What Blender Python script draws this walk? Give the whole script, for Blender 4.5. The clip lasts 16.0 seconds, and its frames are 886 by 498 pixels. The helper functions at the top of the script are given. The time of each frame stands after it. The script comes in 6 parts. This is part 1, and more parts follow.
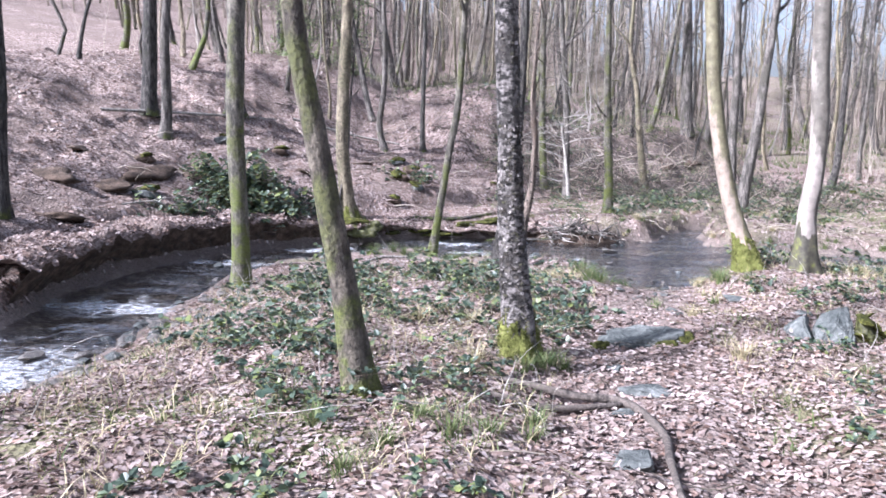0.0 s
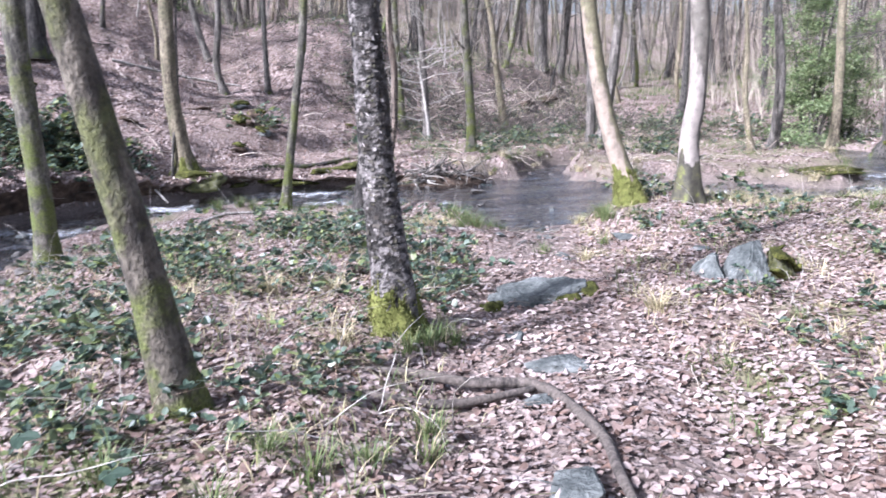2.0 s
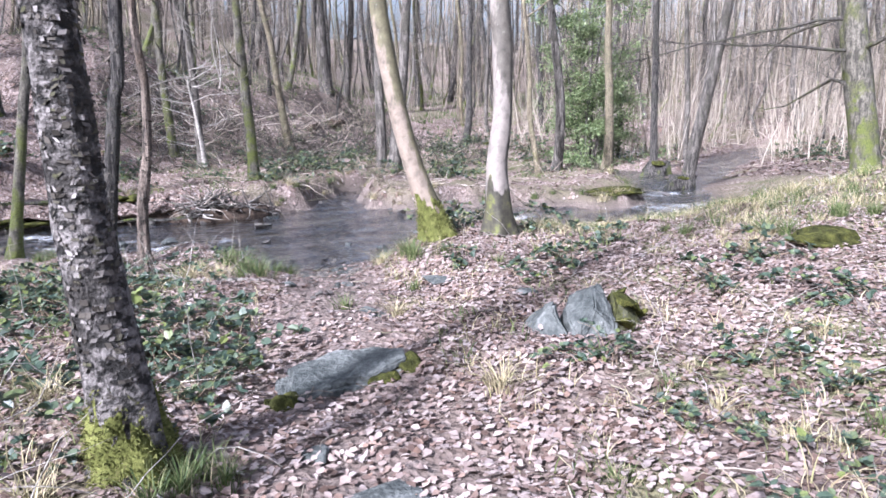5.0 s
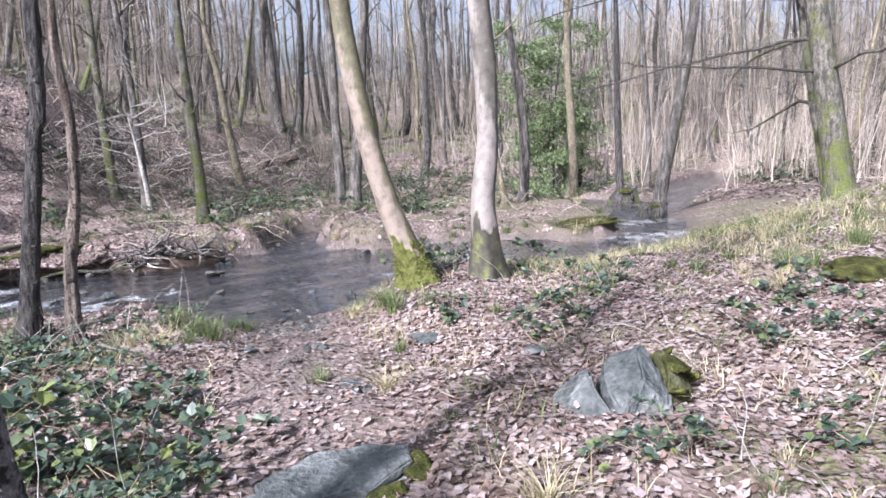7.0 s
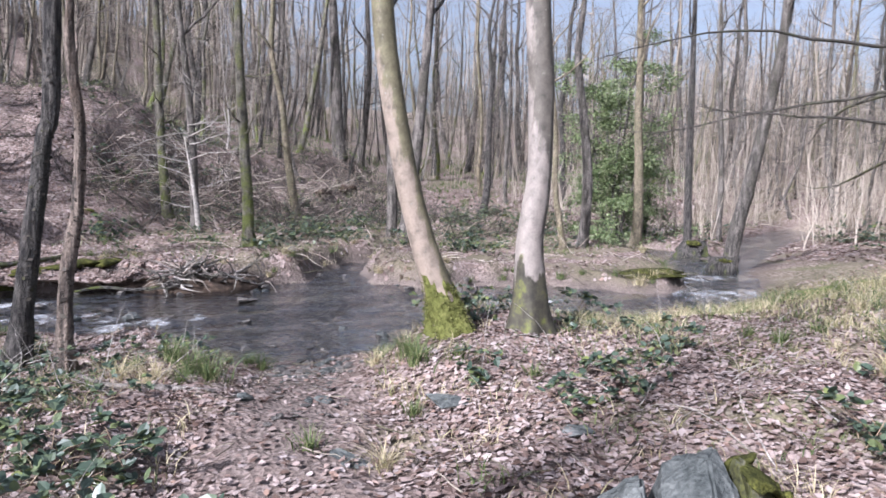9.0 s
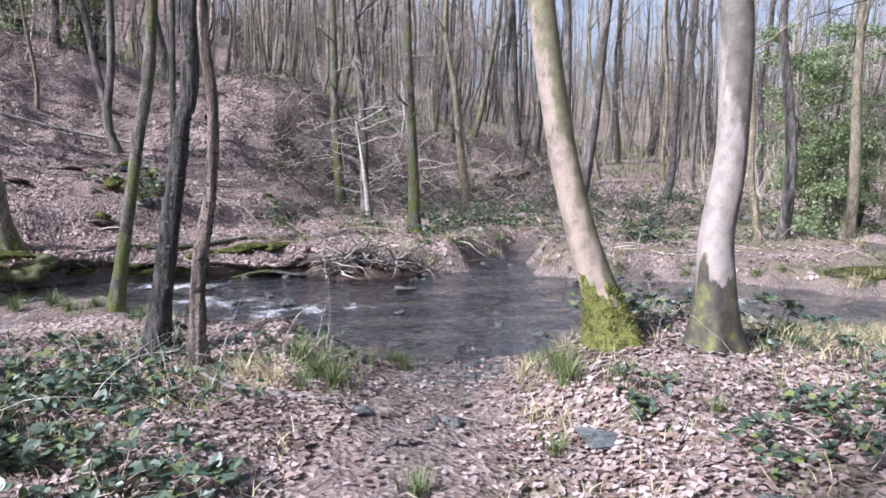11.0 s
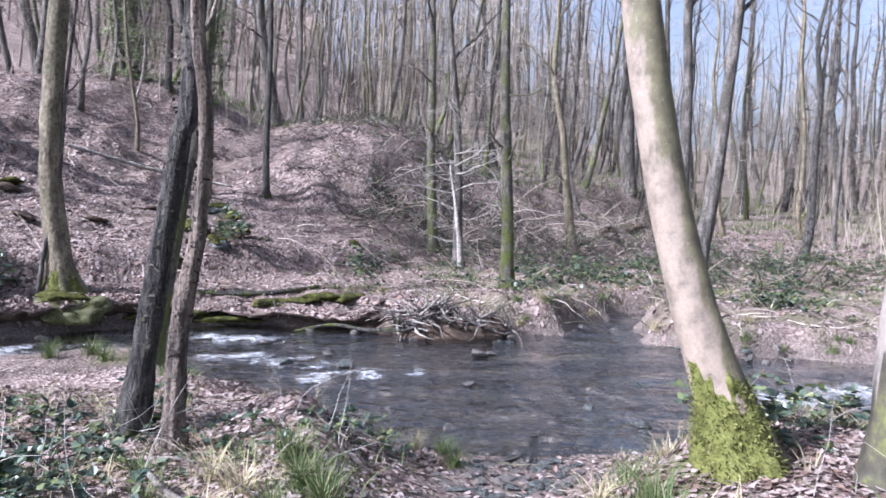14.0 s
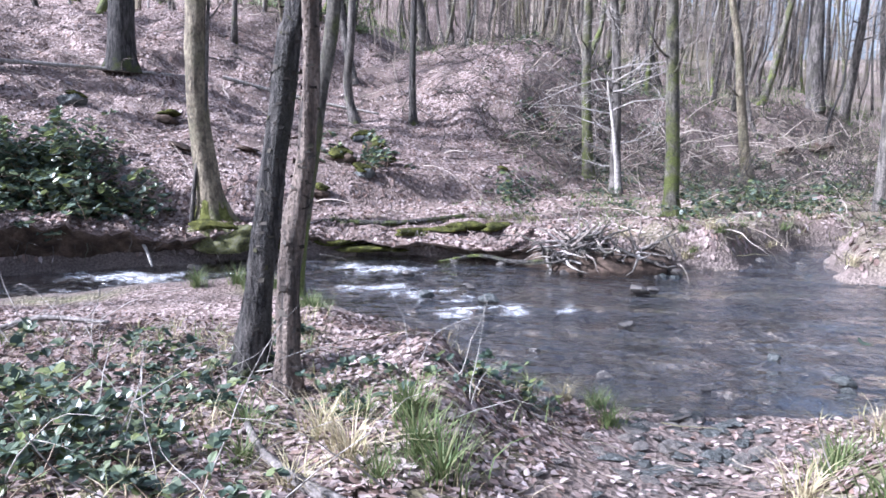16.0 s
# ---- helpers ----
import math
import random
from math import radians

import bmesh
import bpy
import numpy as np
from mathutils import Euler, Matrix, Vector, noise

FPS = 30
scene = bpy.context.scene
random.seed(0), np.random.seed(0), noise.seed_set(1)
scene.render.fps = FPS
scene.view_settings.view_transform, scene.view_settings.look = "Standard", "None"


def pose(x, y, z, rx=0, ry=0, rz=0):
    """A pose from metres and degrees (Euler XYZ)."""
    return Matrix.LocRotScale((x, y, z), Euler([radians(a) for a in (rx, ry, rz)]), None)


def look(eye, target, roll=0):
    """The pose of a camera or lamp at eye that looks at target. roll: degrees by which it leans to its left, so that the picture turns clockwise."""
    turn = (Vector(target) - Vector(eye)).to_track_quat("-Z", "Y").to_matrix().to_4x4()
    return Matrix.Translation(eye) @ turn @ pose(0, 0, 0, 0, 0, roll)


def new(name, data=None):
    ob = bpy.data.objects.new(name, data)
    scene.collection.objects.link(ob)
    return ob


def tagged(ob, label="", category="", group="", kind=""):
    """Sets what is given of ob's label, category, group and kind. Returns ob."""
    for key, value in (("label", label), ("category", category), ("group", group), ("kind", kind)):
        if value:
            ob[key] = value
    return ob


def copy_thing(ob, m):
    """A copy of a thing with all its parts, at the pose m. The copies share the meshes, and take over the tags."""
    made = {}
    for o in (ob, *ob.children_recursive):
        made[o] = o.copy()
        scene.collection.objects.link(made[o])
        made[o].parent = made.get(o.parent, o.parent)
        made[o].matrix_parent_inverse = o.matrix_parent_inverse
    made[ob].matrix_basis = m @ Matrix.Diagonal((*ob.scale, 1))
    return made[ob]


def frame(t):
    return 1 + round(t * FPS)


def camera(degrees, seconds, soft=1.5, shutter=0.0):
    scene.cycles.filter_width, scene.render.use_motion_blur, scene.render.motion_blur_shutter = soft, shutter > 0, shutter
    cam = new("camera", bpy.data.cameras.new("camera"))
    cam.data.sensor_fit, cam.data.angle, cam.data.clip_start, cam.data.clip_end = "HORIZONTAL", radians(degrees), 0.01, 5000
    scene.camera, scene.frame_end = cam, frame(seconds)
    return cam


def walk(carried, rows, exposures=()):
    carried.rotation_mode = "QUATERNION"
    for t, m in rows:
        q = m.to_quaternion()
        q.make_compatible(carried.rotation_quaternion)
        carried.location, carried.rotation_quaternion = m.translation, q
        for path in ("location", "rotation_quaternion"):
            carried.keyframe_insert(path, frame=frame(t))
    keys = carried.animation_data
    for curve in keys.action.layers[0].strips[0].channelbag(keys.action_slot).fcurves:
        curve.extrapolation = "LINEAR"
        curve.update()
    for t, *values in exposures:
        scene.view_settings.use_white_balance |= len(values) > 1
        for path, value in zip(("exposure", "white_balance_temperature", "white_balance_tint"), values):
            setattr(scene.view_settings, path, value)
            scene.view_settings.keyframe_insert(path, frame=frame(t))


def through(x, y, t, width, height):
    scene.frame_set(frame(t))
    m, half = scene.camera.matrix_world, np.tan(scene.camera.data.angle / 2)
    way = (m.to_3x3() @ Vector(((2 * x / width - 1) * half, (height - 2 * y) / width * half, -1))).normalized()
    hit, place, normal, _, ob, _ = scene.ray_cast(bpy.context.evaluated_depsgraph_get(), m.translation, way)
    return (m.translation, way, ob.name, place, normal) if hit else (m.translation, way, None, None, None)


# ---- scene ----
cam = camera(63.1, 16.0, soft=1.6, shutter=0.2)
EXPOSURES = [(0.0, 1.70, 5350, 18), (3.5, 1.55, 5300, 18), (7.0, 1.30, 5450, 17), (9.5, 1.05, 5500, 17), (12.5, 1.37, 5300, 18), (14.0, 1.40, 5250, 18), (16.0, 1.68, 5150, 18)]
PATH = [
    (0, (-0.089, 0.172, 2.854), (-0.078, 2.146, 2.535), 1.0),
    (0.5, (-0.064, 0.427, 2.79), (0.031, 2.392, 2.431), -1.2),
    (1, (0.104, 0.824, 2.682), (0.251, 2.785, 2.317), 0.8),
    (1.5, (0.057, 1.318, 2.638), (0.203, 3.252, 2.146), 0.6),
    (2, (0.004, 1.636, 2.641), (0.391, 3.542, 2.176), -0.6),
    (2.5, (0.226, 2.026, 2.64), (0.725, 3.933, 2.302), -1.2),
    (3, (0.257, 2.27, 2.658), (0.818, 4.16, 2.322), 0.6),
    (3.5, (0.157, 2.533, 2.674), (0.721, 4.413, 2.29), 1.6),
    (4, (0.219, 2.717, 2.61), (0.836, 4.578, 2.218), 0.4),
    (4.5, (0.41, 3.005, 2.552), (1.203, 4.789, 2.116), -0.1),
    (4.7, (0.441, 3.045, 2.559), (1.336, 4.782, 2.133), 0.4),
    (6.8, (0.735, 4.196, 2.52), (1.717, 5.91, 2.202), -1.5),
    (7, (0.765, 4.27, 2.504), (1.806, 5.948, 2.186), -1.6),
    (7.5, (0.978, 4.477, 2.479), (1.932, 6.224, 2.277), -1.3),
    (8, (1.136, 4.726, 2.433), (2.082, 6.477, 2.235), 1.7),
    (8.5, (1.268, 4.921, 2.42), (2.306, 6.616, 2.197), 2.4),
    (9, (1.448, 4.997, 2.414), (2.353, 6.767, 2.2), 1.8),
    (9.5, (1.804, 5.101, 2.403), (2.545, 6.939, 2.137), 1.7),
    (10, (1.945, 5.309, 2.415), (2.497, 7.214, 2.157), 2.5),
    (10.2, (1.967, 5.442, 2.391), (2.456, 7.361, 2.107), 3.0),
    (12.3, (2.369, 6.451, 2.373), (2.8, 8.391, 2.15), 0.1),
    (12.5, (2.458, 6.588, 2.373), (2.837, 8.535, 2.117), 1.5),
    (13, (2.555, 6.842, 2.335), (2.884, 8.801, 2.105), 2.9),
    (13.5, (2.601, 7.105, 2.324), (2.893, 9.067, 2.067), 2.7),
    (14, (2.81, 7.424, 2.235), (2.938, 9.416, 2.103), 2.3),
    (14.5, (2.914, 7.627, 2.217), (2.884, 9.622, 2.083), 2.5),
    (15, (2.849, 7.918, 2.185), (2.741, 9.896, 1.908), 4.5),
    (15.5, (2.903, 8.119, 2.151), (2.699, 10.085, 1.842), 2.0),
    (16, (2.886, 8.321, 2.107), (2.596, 10.271, 1.771), 0.7),
]
walk(cam, [(t, look(eye, target, roll)) for t, eye, target, roll in PATH], EXPOSURES)

# ---- light: low late-winter sun through bare woods ----
world = bpy.data.worlds.new("sky")
scene.world = world
world.use_nodes = True
sky = world.node_tree.nodes.new("ShaderNodeTexSky")
sky.sky_type, sky.sun_disc = "NISHITA", False
sky.sun_elevation, sky.sun_rotation = radians(36), radians(-114)
sky.air_density, sky.dust_density = 1.0, 5.0
background = world.node_tree.nodes["Background"]
background.inputs["Strength"].default_value = 0.09
haze = world.node_tree.nodes.new("ShaderNodeHueSaturation")
haze.inputs["Saturation"].default_value, haze.inputs["Value"].default_value = 0.5, 1.0
world.node_tree.links.new(sky.outputs["Color"], haze.inputs["Color"])
world.node_tree.links.new(haze.outputs["Color"], background.inputs["Color"])
sun = new("sun", bpy.data.lights.new("sun", "SUN"))
sun.data.energy, sun.data.angle, sun.data.color = 5.0, radians(3.0), (1.0, 0.93, 0.86)
sun.matrix_world = look((-80, -36, 64), (0, 0, 0))

# the stream's course: x, y, half width
MAIN = [(-9.0, -3.0, 1.1), (-6.6, 5.0, 1.0), (-5.4, 8.6, 1.0), (-5.35, 10.6, 1.0), (-5.4, 12.5, 1.1), (-5.1, 14.5, 0.95),
        (-4.1, 16.4, 0.8), (-2.7, 17.5, 0.65), (-1.5, 18.3, 0.65), (-0.5, 18.75, 0.85), (0.5, 18.6, 1.25), (1.5, 17.9, 1.95), (2.6, 17.5, 2.1), (4.1, 16.4, 2.75),
        (5.6, 17.1, 2.55), (7.2, 16.8, 1.75), (8.6, 16.4, 1.8), (9.9, 16.2, 1.75), (11.3, 15.7, 0.95), (12.8, 15.5, 0.75),
        (14.1, 16.1, 0.75), (15.5, 17.6, 0.95), (17.3, 20.4, 1.0), (17.9, 23.0, 0.95), (17.8, 25.2, 1.0), (20.5, 28.0, 1.1), (30.0, 33.0, 1.2)]
SIDE = [(16.2, 18.4, 0.6), (20.5, 21.0, 0.55), (25.0, 24.2, 0.8), (34.0, 29.0, 0.9)]
INLET = [(6.3, 19.0, 0.75), (6.8, 20.6, 0.5), (7.6, 22.0, 0.3), (9.5, 22.8, 0.2)]
# the walked path down to the ford
TRAIL = [(0.6, -3.0, 0.6), (1.2, 3.0, 0.6), (1.6, 6.0, 0.6), (2.5, 9.0, 0.55), (3.4, 11.6, 0.5), (4.0, 13.6, 0.6)]
# foot of the wooded hill on the far side, and of the bank behind the terrace
HILL = [(-14.0, -6.0, 0), (-8.4, 4.0, 0), (-6.9, 9.0, 0), (-7.1, 12.8, 0), (-6.6, 15.0, 0), (-5.0, 17.8, 0), (-2.2, 20.2, 0), (1.0, 22.8, 0), (3.6, 26.2, 0), (5.2, 34.0, 0), (0.0, 60.0, 0)]
BANK = [(-14.0, 24.5, 0), (1.2, 27.4, 0), (4.2, 29.6, 0), (7.0, 31.2, 0), (10.0, 33.6, 0), (13.0, 36.0, 0), (15.5, 39.0, 0), (17.5, 46.0, 0)]


def line_distance(line, x, y, side=False):
    """Distance from points to a polyline less its half width, or the distance signed positive to its left."""
    best, sign = np.full(np.shape(x), 1e9), np.ones(np.shape(x))
    for (ax, ay, aw), (bx, by, bw) in zip(line, line[1:]):
        dx, dy = bx - ax, by - ay
        t = np.clip(((x - ax) * dx + (y - ay) * dy) / (dx * dx + dy * dy), 0, 1)
        d = np.hypot(x - ax - t * dx, y - ay - t * dy) - (0 if side else aw + t * (bw - aw))
        cross = dx * (y - ay) - dy * (x - ax)
        sign = np.where(d < best, np.where(cross >= 0, 1.0, -1.0), sign)
        best = np.minimum(best, d)
    return best * sign if side else best


def smooth(a, b, v):
    t = np.clip((v - a) / (b - a), 0, 1)
    return t * t * (3 - 2 * t)


def ripple(x, y, size, seed):
    """A cheap smooth noise out of waves, about -1 to 1."""
    total = 0.0
    for n in range(5):
        a, k = 1.3 * seed + 2.4 * n, (0.7 + 0.35 * n) * 6.28 / size
        total = total + np.sin(k * (x * math.cos(a) + y * math.sin(a)) + 1.7 * n + seed) * (1.0 - 0.12 * n)
    return total / 3.0


def shore(x, y):
    """Distance from the water's edge, negative in the stream."""
    d = np.minimum(line_distance(MAIN, x, y), line_distance(SIDE, x, y))
    d = np.minimum(d, line_distance(INLET, x, y))
    return d + 0.10 * ripple(x, y, 1.4, 3) + 0.05 * ripple(x, y, 0.5, 5)


def far_side(x, y):
    """Positive beyond the stream."""
    return line_distance(MAIN, x, y, True)


def ground(x, y):
    x, y = np.asarray(x, float), np.asarray(y, float)
    d, over = shore(x, y), far_side(x, y)
    # near side: falls towards the stream, rises to the right
    near = 0.70 + 0.13 * smooth(10, 6, y) + 0.075 * np.maximum(0, 6.0 - y) * smooth(-14, -2, y) + 0.085 * np.clip(x - 4.2, 0, 9.0) * smooth(14.5, 7.5, y) + 0.06 * np.clip(x - 9.0, 0, 5.0) * smooth(15, 10, y) - 0.28 * smooth(5.8, 8.0, x) * smooth(9.5, 12.5, y)
    near = near - 0.10 * smooth(1.0, 0.0, line_distance(TRAIL, x, y)) - 0.13 * np.maximum(0, -x - 1.0) * smooth(4, 8, y) - 0.45 * smooth(12.8, 15.5, y) * smooth(1.6, -0.6, x)
    near = near + 0.10 * smooth(1.2, 0.3, np.hypot((x - 3.0) / 0.9, (y - 7.6) / 1.6))
    near = near - 0.26 * smooth(10.0, 12.2, y) * smooth(2.5, 1.5, x) + 0.08 * smooth(1.7, 0.6, np.hypot(x - 5.1, y - 11.0)) + 0.06 * smooth(0.9, 0.3, np.hypot(x - 5.4, y - 10.8))
    near = near + 0.05 * ripple(x, y, 2.3, 1) + 0.03 * ripple(x, y, 0.9, 2)
    # far side: a low terrace, the hill, the cut bank and the rise behind
    hill = np.maximum(0, line_distance(HILL, x, y, True))
    gentle = 1.0 - 0.42 * smooth(20.0, 27.0, y) * smooth(-8.0, -2.0, x)
    hill = gentle * (0.45 * np.minimum(hill, 9.0) + 0.15 * np.clip(hill - 9.0, 0, 40)) + 0.30 * smooth(0, 0.8, hill)
    hill = hill + 1.5 * smooth(24.5, 34.0, y) * smooth(9.0, -2.0, x) * smooth(-11.0, -3.0, x)
    hill = hill + 0.3 * np.exp(-((x - 3.8) / 2.8) ** 2) * smooth(23.5, 32.0, y) + smooth(0.8, 2.0, hill) * 0.07 * ripple(x, y, 0.8, 17)
    bank = line_distance(BANK, x, y, True)
    step = (2.0 - 0.03 * np.clip(x, 0, 20)) * smooth(-0.5, 2.6, bank + 0.35 * ripple(x, y, 2.6, 7)) * smooth(19.5, 15.0, x) * smooth(-3.0, 3.0, x)
    rise = 0.115 * np.maximum(0, y - 31.0) + 0.14 * np.maximum(0, y - 52.0) * smooth(26, 4, x - 0.15 * (y - 50)) - 0.05 * np.clip(x - 14.0, 0, 40) * smooth(34, 60, y) + 0.05 * np.clip(x - 12.0, 0, 60) * smooth(24, 40, y) * 0.3
    right = 0.13 * np.clip(x - 27.0 - 0.5 * np.maximum(0, y - 26.0), 0, 45) * smooth(75, 35, y) * smooth(12, 22, y)
    far = 0.48 - 0.22 * smooth(9.0, 12.0, x) * smooth(30, 24, y) + hill + np.maximum(step, 0) + np.clip(rise, 0.0, 20.0) + right + 0.10 * ripple(x, y, 3.1, 4) + 0.05 * ripple(x, y, 1.1, 6)
    far = far + smooth(0.5, 3.0, hill) * 0.12 * ripple(x, y, 1.9, 8)
    land = np.where(over > 0, far, near + np.minimum(right, 12.0))
    steep = np.where(over > 0, np.where(x < -0.5, 0.35, 0.42), 0.9)
    steep = np.where(over <= 0, 1.1 + 1.0 * smooth(-1.0, -2.5, x) + 2.3 * smooth(5.0, 7.5, x) + 2.8 * smooth(1.4, -0.4, line_distance(TRAIL, x, y)), steep)
    bed = -0.16 + 0.05 * ripple(x, y, 0.8, 9) + 0.03 * ripple(x, y, 0.33, 10)
    low = bed * smooth(0.05, -0.45, d)
    return np.where(d < 0, low, np.maximum(land * smooth(0, 1, d / steep), 0.0) + 0.012)

# ---- materials ----
def material(name):
    m = bpy.data.materials.new(name)
    m.use_nodes = True
    nodes, links = m.node_tree.nodes, m.node_tree.links
    return m, nodes, links, nodes["Principled BSDF"]


def node(nodes, kind, **inputs):
    n = nodes.new("ShaderNode" + kind)
    for key, value in inputs.items():
        n.inputs[key.replace("_", " ")].default_value = value
    return n


def ramp(nodes, links, source, stops):
    r = nodes.new("ShaderNodeValToRGB")
    while len(r.color_ramp.elements) < len(stops):
        r.color_ramp.elements.new(0.5)
    for e, (at, colour) in zip(r.color_ramp.elements, stops):
        e.position, e.color = at, (*colour, 1)
    links.new(source, r.inputs["Fac"])
    return r.outputs["Color"]


def blend(nodes, links, fac, a, b, mode="MIX"):
    x = nodes.new("ShaderNodeMix")
    x.data_type, x.blend_type = "RGBA", mode
    for socket, value in ((x.inputs[0], fac), (x.inputs[6], a), (x.inputs[7], b)):
        if isinstance(value, bpy.types.NodeSocket):
            links.new(value, socket)
        else:
            socket.default_value = value if isinstance(value, float) else (*value, 1)
    return x.outputs[2]


def maths(nodes, links, kind, a, b=0.0, clamp=False):
    x = nodes.new("ShaderNodeMath")
    x.operation, x.use_clamp = kind, clamp
    for socket, value in zip(x.inputs, (a, b)):
        if isinstance(value, bpy.types.NodeSocket):
            links.new(value, socket)
        else:
            socket.default_value = value
    return x.outputs[0]


def noise_of(nodes, links, scale, detail=4.0, stretch=None, rough=0.6):
    co = nodes.new("ShaderNodeTexCoord").outputs["Object"]
    if stretch:
        mp = nodes.new("ShaderNodeMapping")
        mp.inputs["Scale"].default_value = stretch
        links.new(co, mp.inputs["Vector"])
        co = mp.outputs["Vector"]
    n = node(nodes, "TexNoise", Scale=scale, Detail=detail, Roughness=rough)
    links.new(co, n.inputs["Vector"])
    return n.outputs["Fac"]


def bump(nodes, links, height, bsdf, strength=0.5, distance=0.02):
    b = node(nodes, "Bump", Strength=strength, Distance=distance)
    links.new(height, b.inputs["Height"])
    links.new(b.outputs["Normal"], bsdf.inputs["Normal"])


def bark(name, dark, light, patch, moss=0.0, moss_top=1.0, rough_scale=9.0, stretch=(1, 1, 0.22), depth=0.02, contrast=0.12, spots=2.2, chip=0.7, green=((0.032, 0.043, 0.008), (0.13, 0.148, 0.03))):
    """Bark with a coarse relief, paler or darker patches, and moss that thins out upwards from the root."""
    m, n, l, p = material(name)
    grain = noise_of(n, l, rough_scale, 6.0, stretch)
    blotch = noise_of(n, l, spots, 6.0, (1, 1, 0.6))
    chips = noise_of(n, l, rough_scale * 2.6, 5.0, (1, 1, 0.7))
    colour = ramp(n, l, grain, [(0.5 - contrast, dark), (0.5 + contrast, light)])
    colour = blend(n, l, ramp(n, l, blotch, [(0.50, (0, 0, 0)), (0.60, (1, 1, 1))]), colour, patch)
    fine = noise_of(n, l, 60.0, 3.0)
    colour = blend(n, l, chip, colour, ramp(n, l, chips, [(0.38, (0.3, 0.29, 0.28)), (0.56, (1, 1, 1))]), "MULTIPLY")
    colour = blend(n, l, 0.35, colour, ramp(n, l, fine, [(0.3, (0.25, 0.25, 0.25)), (0.7, (1, 1, 1))]), "MULTIPLY")
    if moss:
        co = n.new("ShaderNodeTexCoord").outputs["Object"]
        xyz = n.new("ShaderNodeSeparateXYZ")
        l.new(co, xyz.inputs[0])
        up = maths(n, l, "DIVIDE", xyz.outputs["Z"], moss_top)
        spread = maths(n, l, "SUBTRACT", noise_of(n, l, 3.0, 5.0), maths(n, l, "MULTIPLY", up, 0.35))
        fac = ramp(n, l, maths(n, l, "ADD", spread, moss), [(0.60, (0, 0, 0)), (0.74, (1, 1, 1))])
        green = ramp(n, l, fine, [(0.3, green[0]), (0.7, green[1])])
        colour = blend(n, l, fac, colour, green)
    l.new(colour, p.inputs["Base Color"])
    p.inputs["Roughness"].default_value = 0.88
    bump(n, l, maths(n, l, "ADD", maths(n, l, "ADD", grain, chips), maths(n, l, "MULTIPLY", fine, 0.25)), p, 1.0, depth)
    return m


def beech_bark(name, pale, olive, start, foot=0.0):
    """Smooth pale bark with sharp-edged patches of algae that close up with height, a painted shade side towards +x,
    and a dark mossy foot.
    """
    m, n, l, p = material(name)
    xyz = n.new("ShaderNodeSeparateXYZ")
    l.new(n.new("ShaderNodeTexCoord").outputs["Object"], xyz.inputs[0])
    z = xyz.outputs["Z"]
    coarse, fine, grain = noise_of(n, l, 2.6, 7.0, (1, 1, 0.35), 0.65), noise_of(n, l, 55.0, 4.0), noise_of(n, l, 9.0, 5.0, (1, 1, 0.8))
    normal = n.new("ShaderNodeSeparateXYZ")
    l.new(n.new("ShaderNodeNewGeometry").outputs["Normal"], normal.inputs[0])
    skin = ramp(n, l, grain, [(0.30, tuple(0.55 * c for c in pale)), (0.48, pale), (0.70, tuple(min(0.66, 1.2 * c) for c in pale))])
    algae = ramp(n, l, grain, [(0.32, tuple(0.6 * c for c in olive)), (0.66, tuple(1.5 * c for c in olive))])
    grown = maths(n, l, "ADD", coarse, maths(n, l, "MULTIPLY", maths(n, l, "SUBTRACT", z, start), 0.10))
    # more of the dark colour towards +x, painting in the trunk's shaded side
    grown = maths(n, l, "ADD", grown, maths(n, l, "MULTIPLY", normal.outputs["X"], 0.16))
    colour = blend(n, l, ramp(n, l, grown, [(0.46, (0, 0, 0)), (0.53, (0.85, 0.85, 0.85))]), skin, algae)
    specks = noise_of(n, l, 26.0, 3.0)
    colour = blend(n, l, ramp(n, l, specks, [(0.66, (0, 0, 0)), (0.70, (0.6, 0.6, 0.6))]), colour, (0.27, 0.26, 0.22))
    if foot:
        edge = noise_of(n, l, 6.0, 5.0, (1, 1, 0.25))
        low = maths(n, l, "SUBTRACT", maths(n, l, "ADD", maths(n, l, "MULTIPLY", edge, 1.1), foot - 0.55), z)
        rot = ramp(n, l, grain, [(0.35, (0.020, 0.018, 0.012)), (0.55, (0.060, 0.054, 0.034)), (0.68, (0.12, 0.13, 0.03))])
        colour = blend(n, l, ramp(n, l, low, [(0.0, (0, 0, 0)), (0.05, (1, 1, 1))]), colour, rot)
    colour = blend(n, l, 0.3, colour, ramp(n, l, fine, [(0.3, (0.35, 0.35, 0.35)), (0.7, (1, 1, 1))]), "MULTIPLY")
    l.new(colour, p.inputs["Base Color"])
    p.inputs["Roughness"].default_value = 0.75
    bump(n, l, maths(n, l, "ADD", maths(n, l, "MULTIPLY", grain, 0.6), maths(n, l, "MULTIPLY", fine, 0.35)), p, 0.8, 0.012)
    return m


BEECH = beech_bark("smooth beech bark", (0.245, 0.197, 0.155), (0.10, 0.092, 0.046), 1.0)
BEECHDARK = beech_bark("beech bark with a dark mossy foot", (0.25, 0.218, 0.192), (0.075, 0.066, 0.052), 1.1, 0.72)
BIRCH = bark("flaking bark", (0.022, 0.019, 0.016), (0.36, 0.325, 0.305), (0.065, 0.057, 0.05), 0.12, 1.0, 13.0, (1, 1, 1.5), 0.09, 0.06, 3.5, 0.7)
DARKBARK = bark("dark furrowed bark", (0.015, 0.013, 0.012), (0.15, 0.135, 0.12), (0.06, 0.058, 0.045), 0.14, 1.4, 26.0, (1, 1, 0.16), 0.06, 0.09)
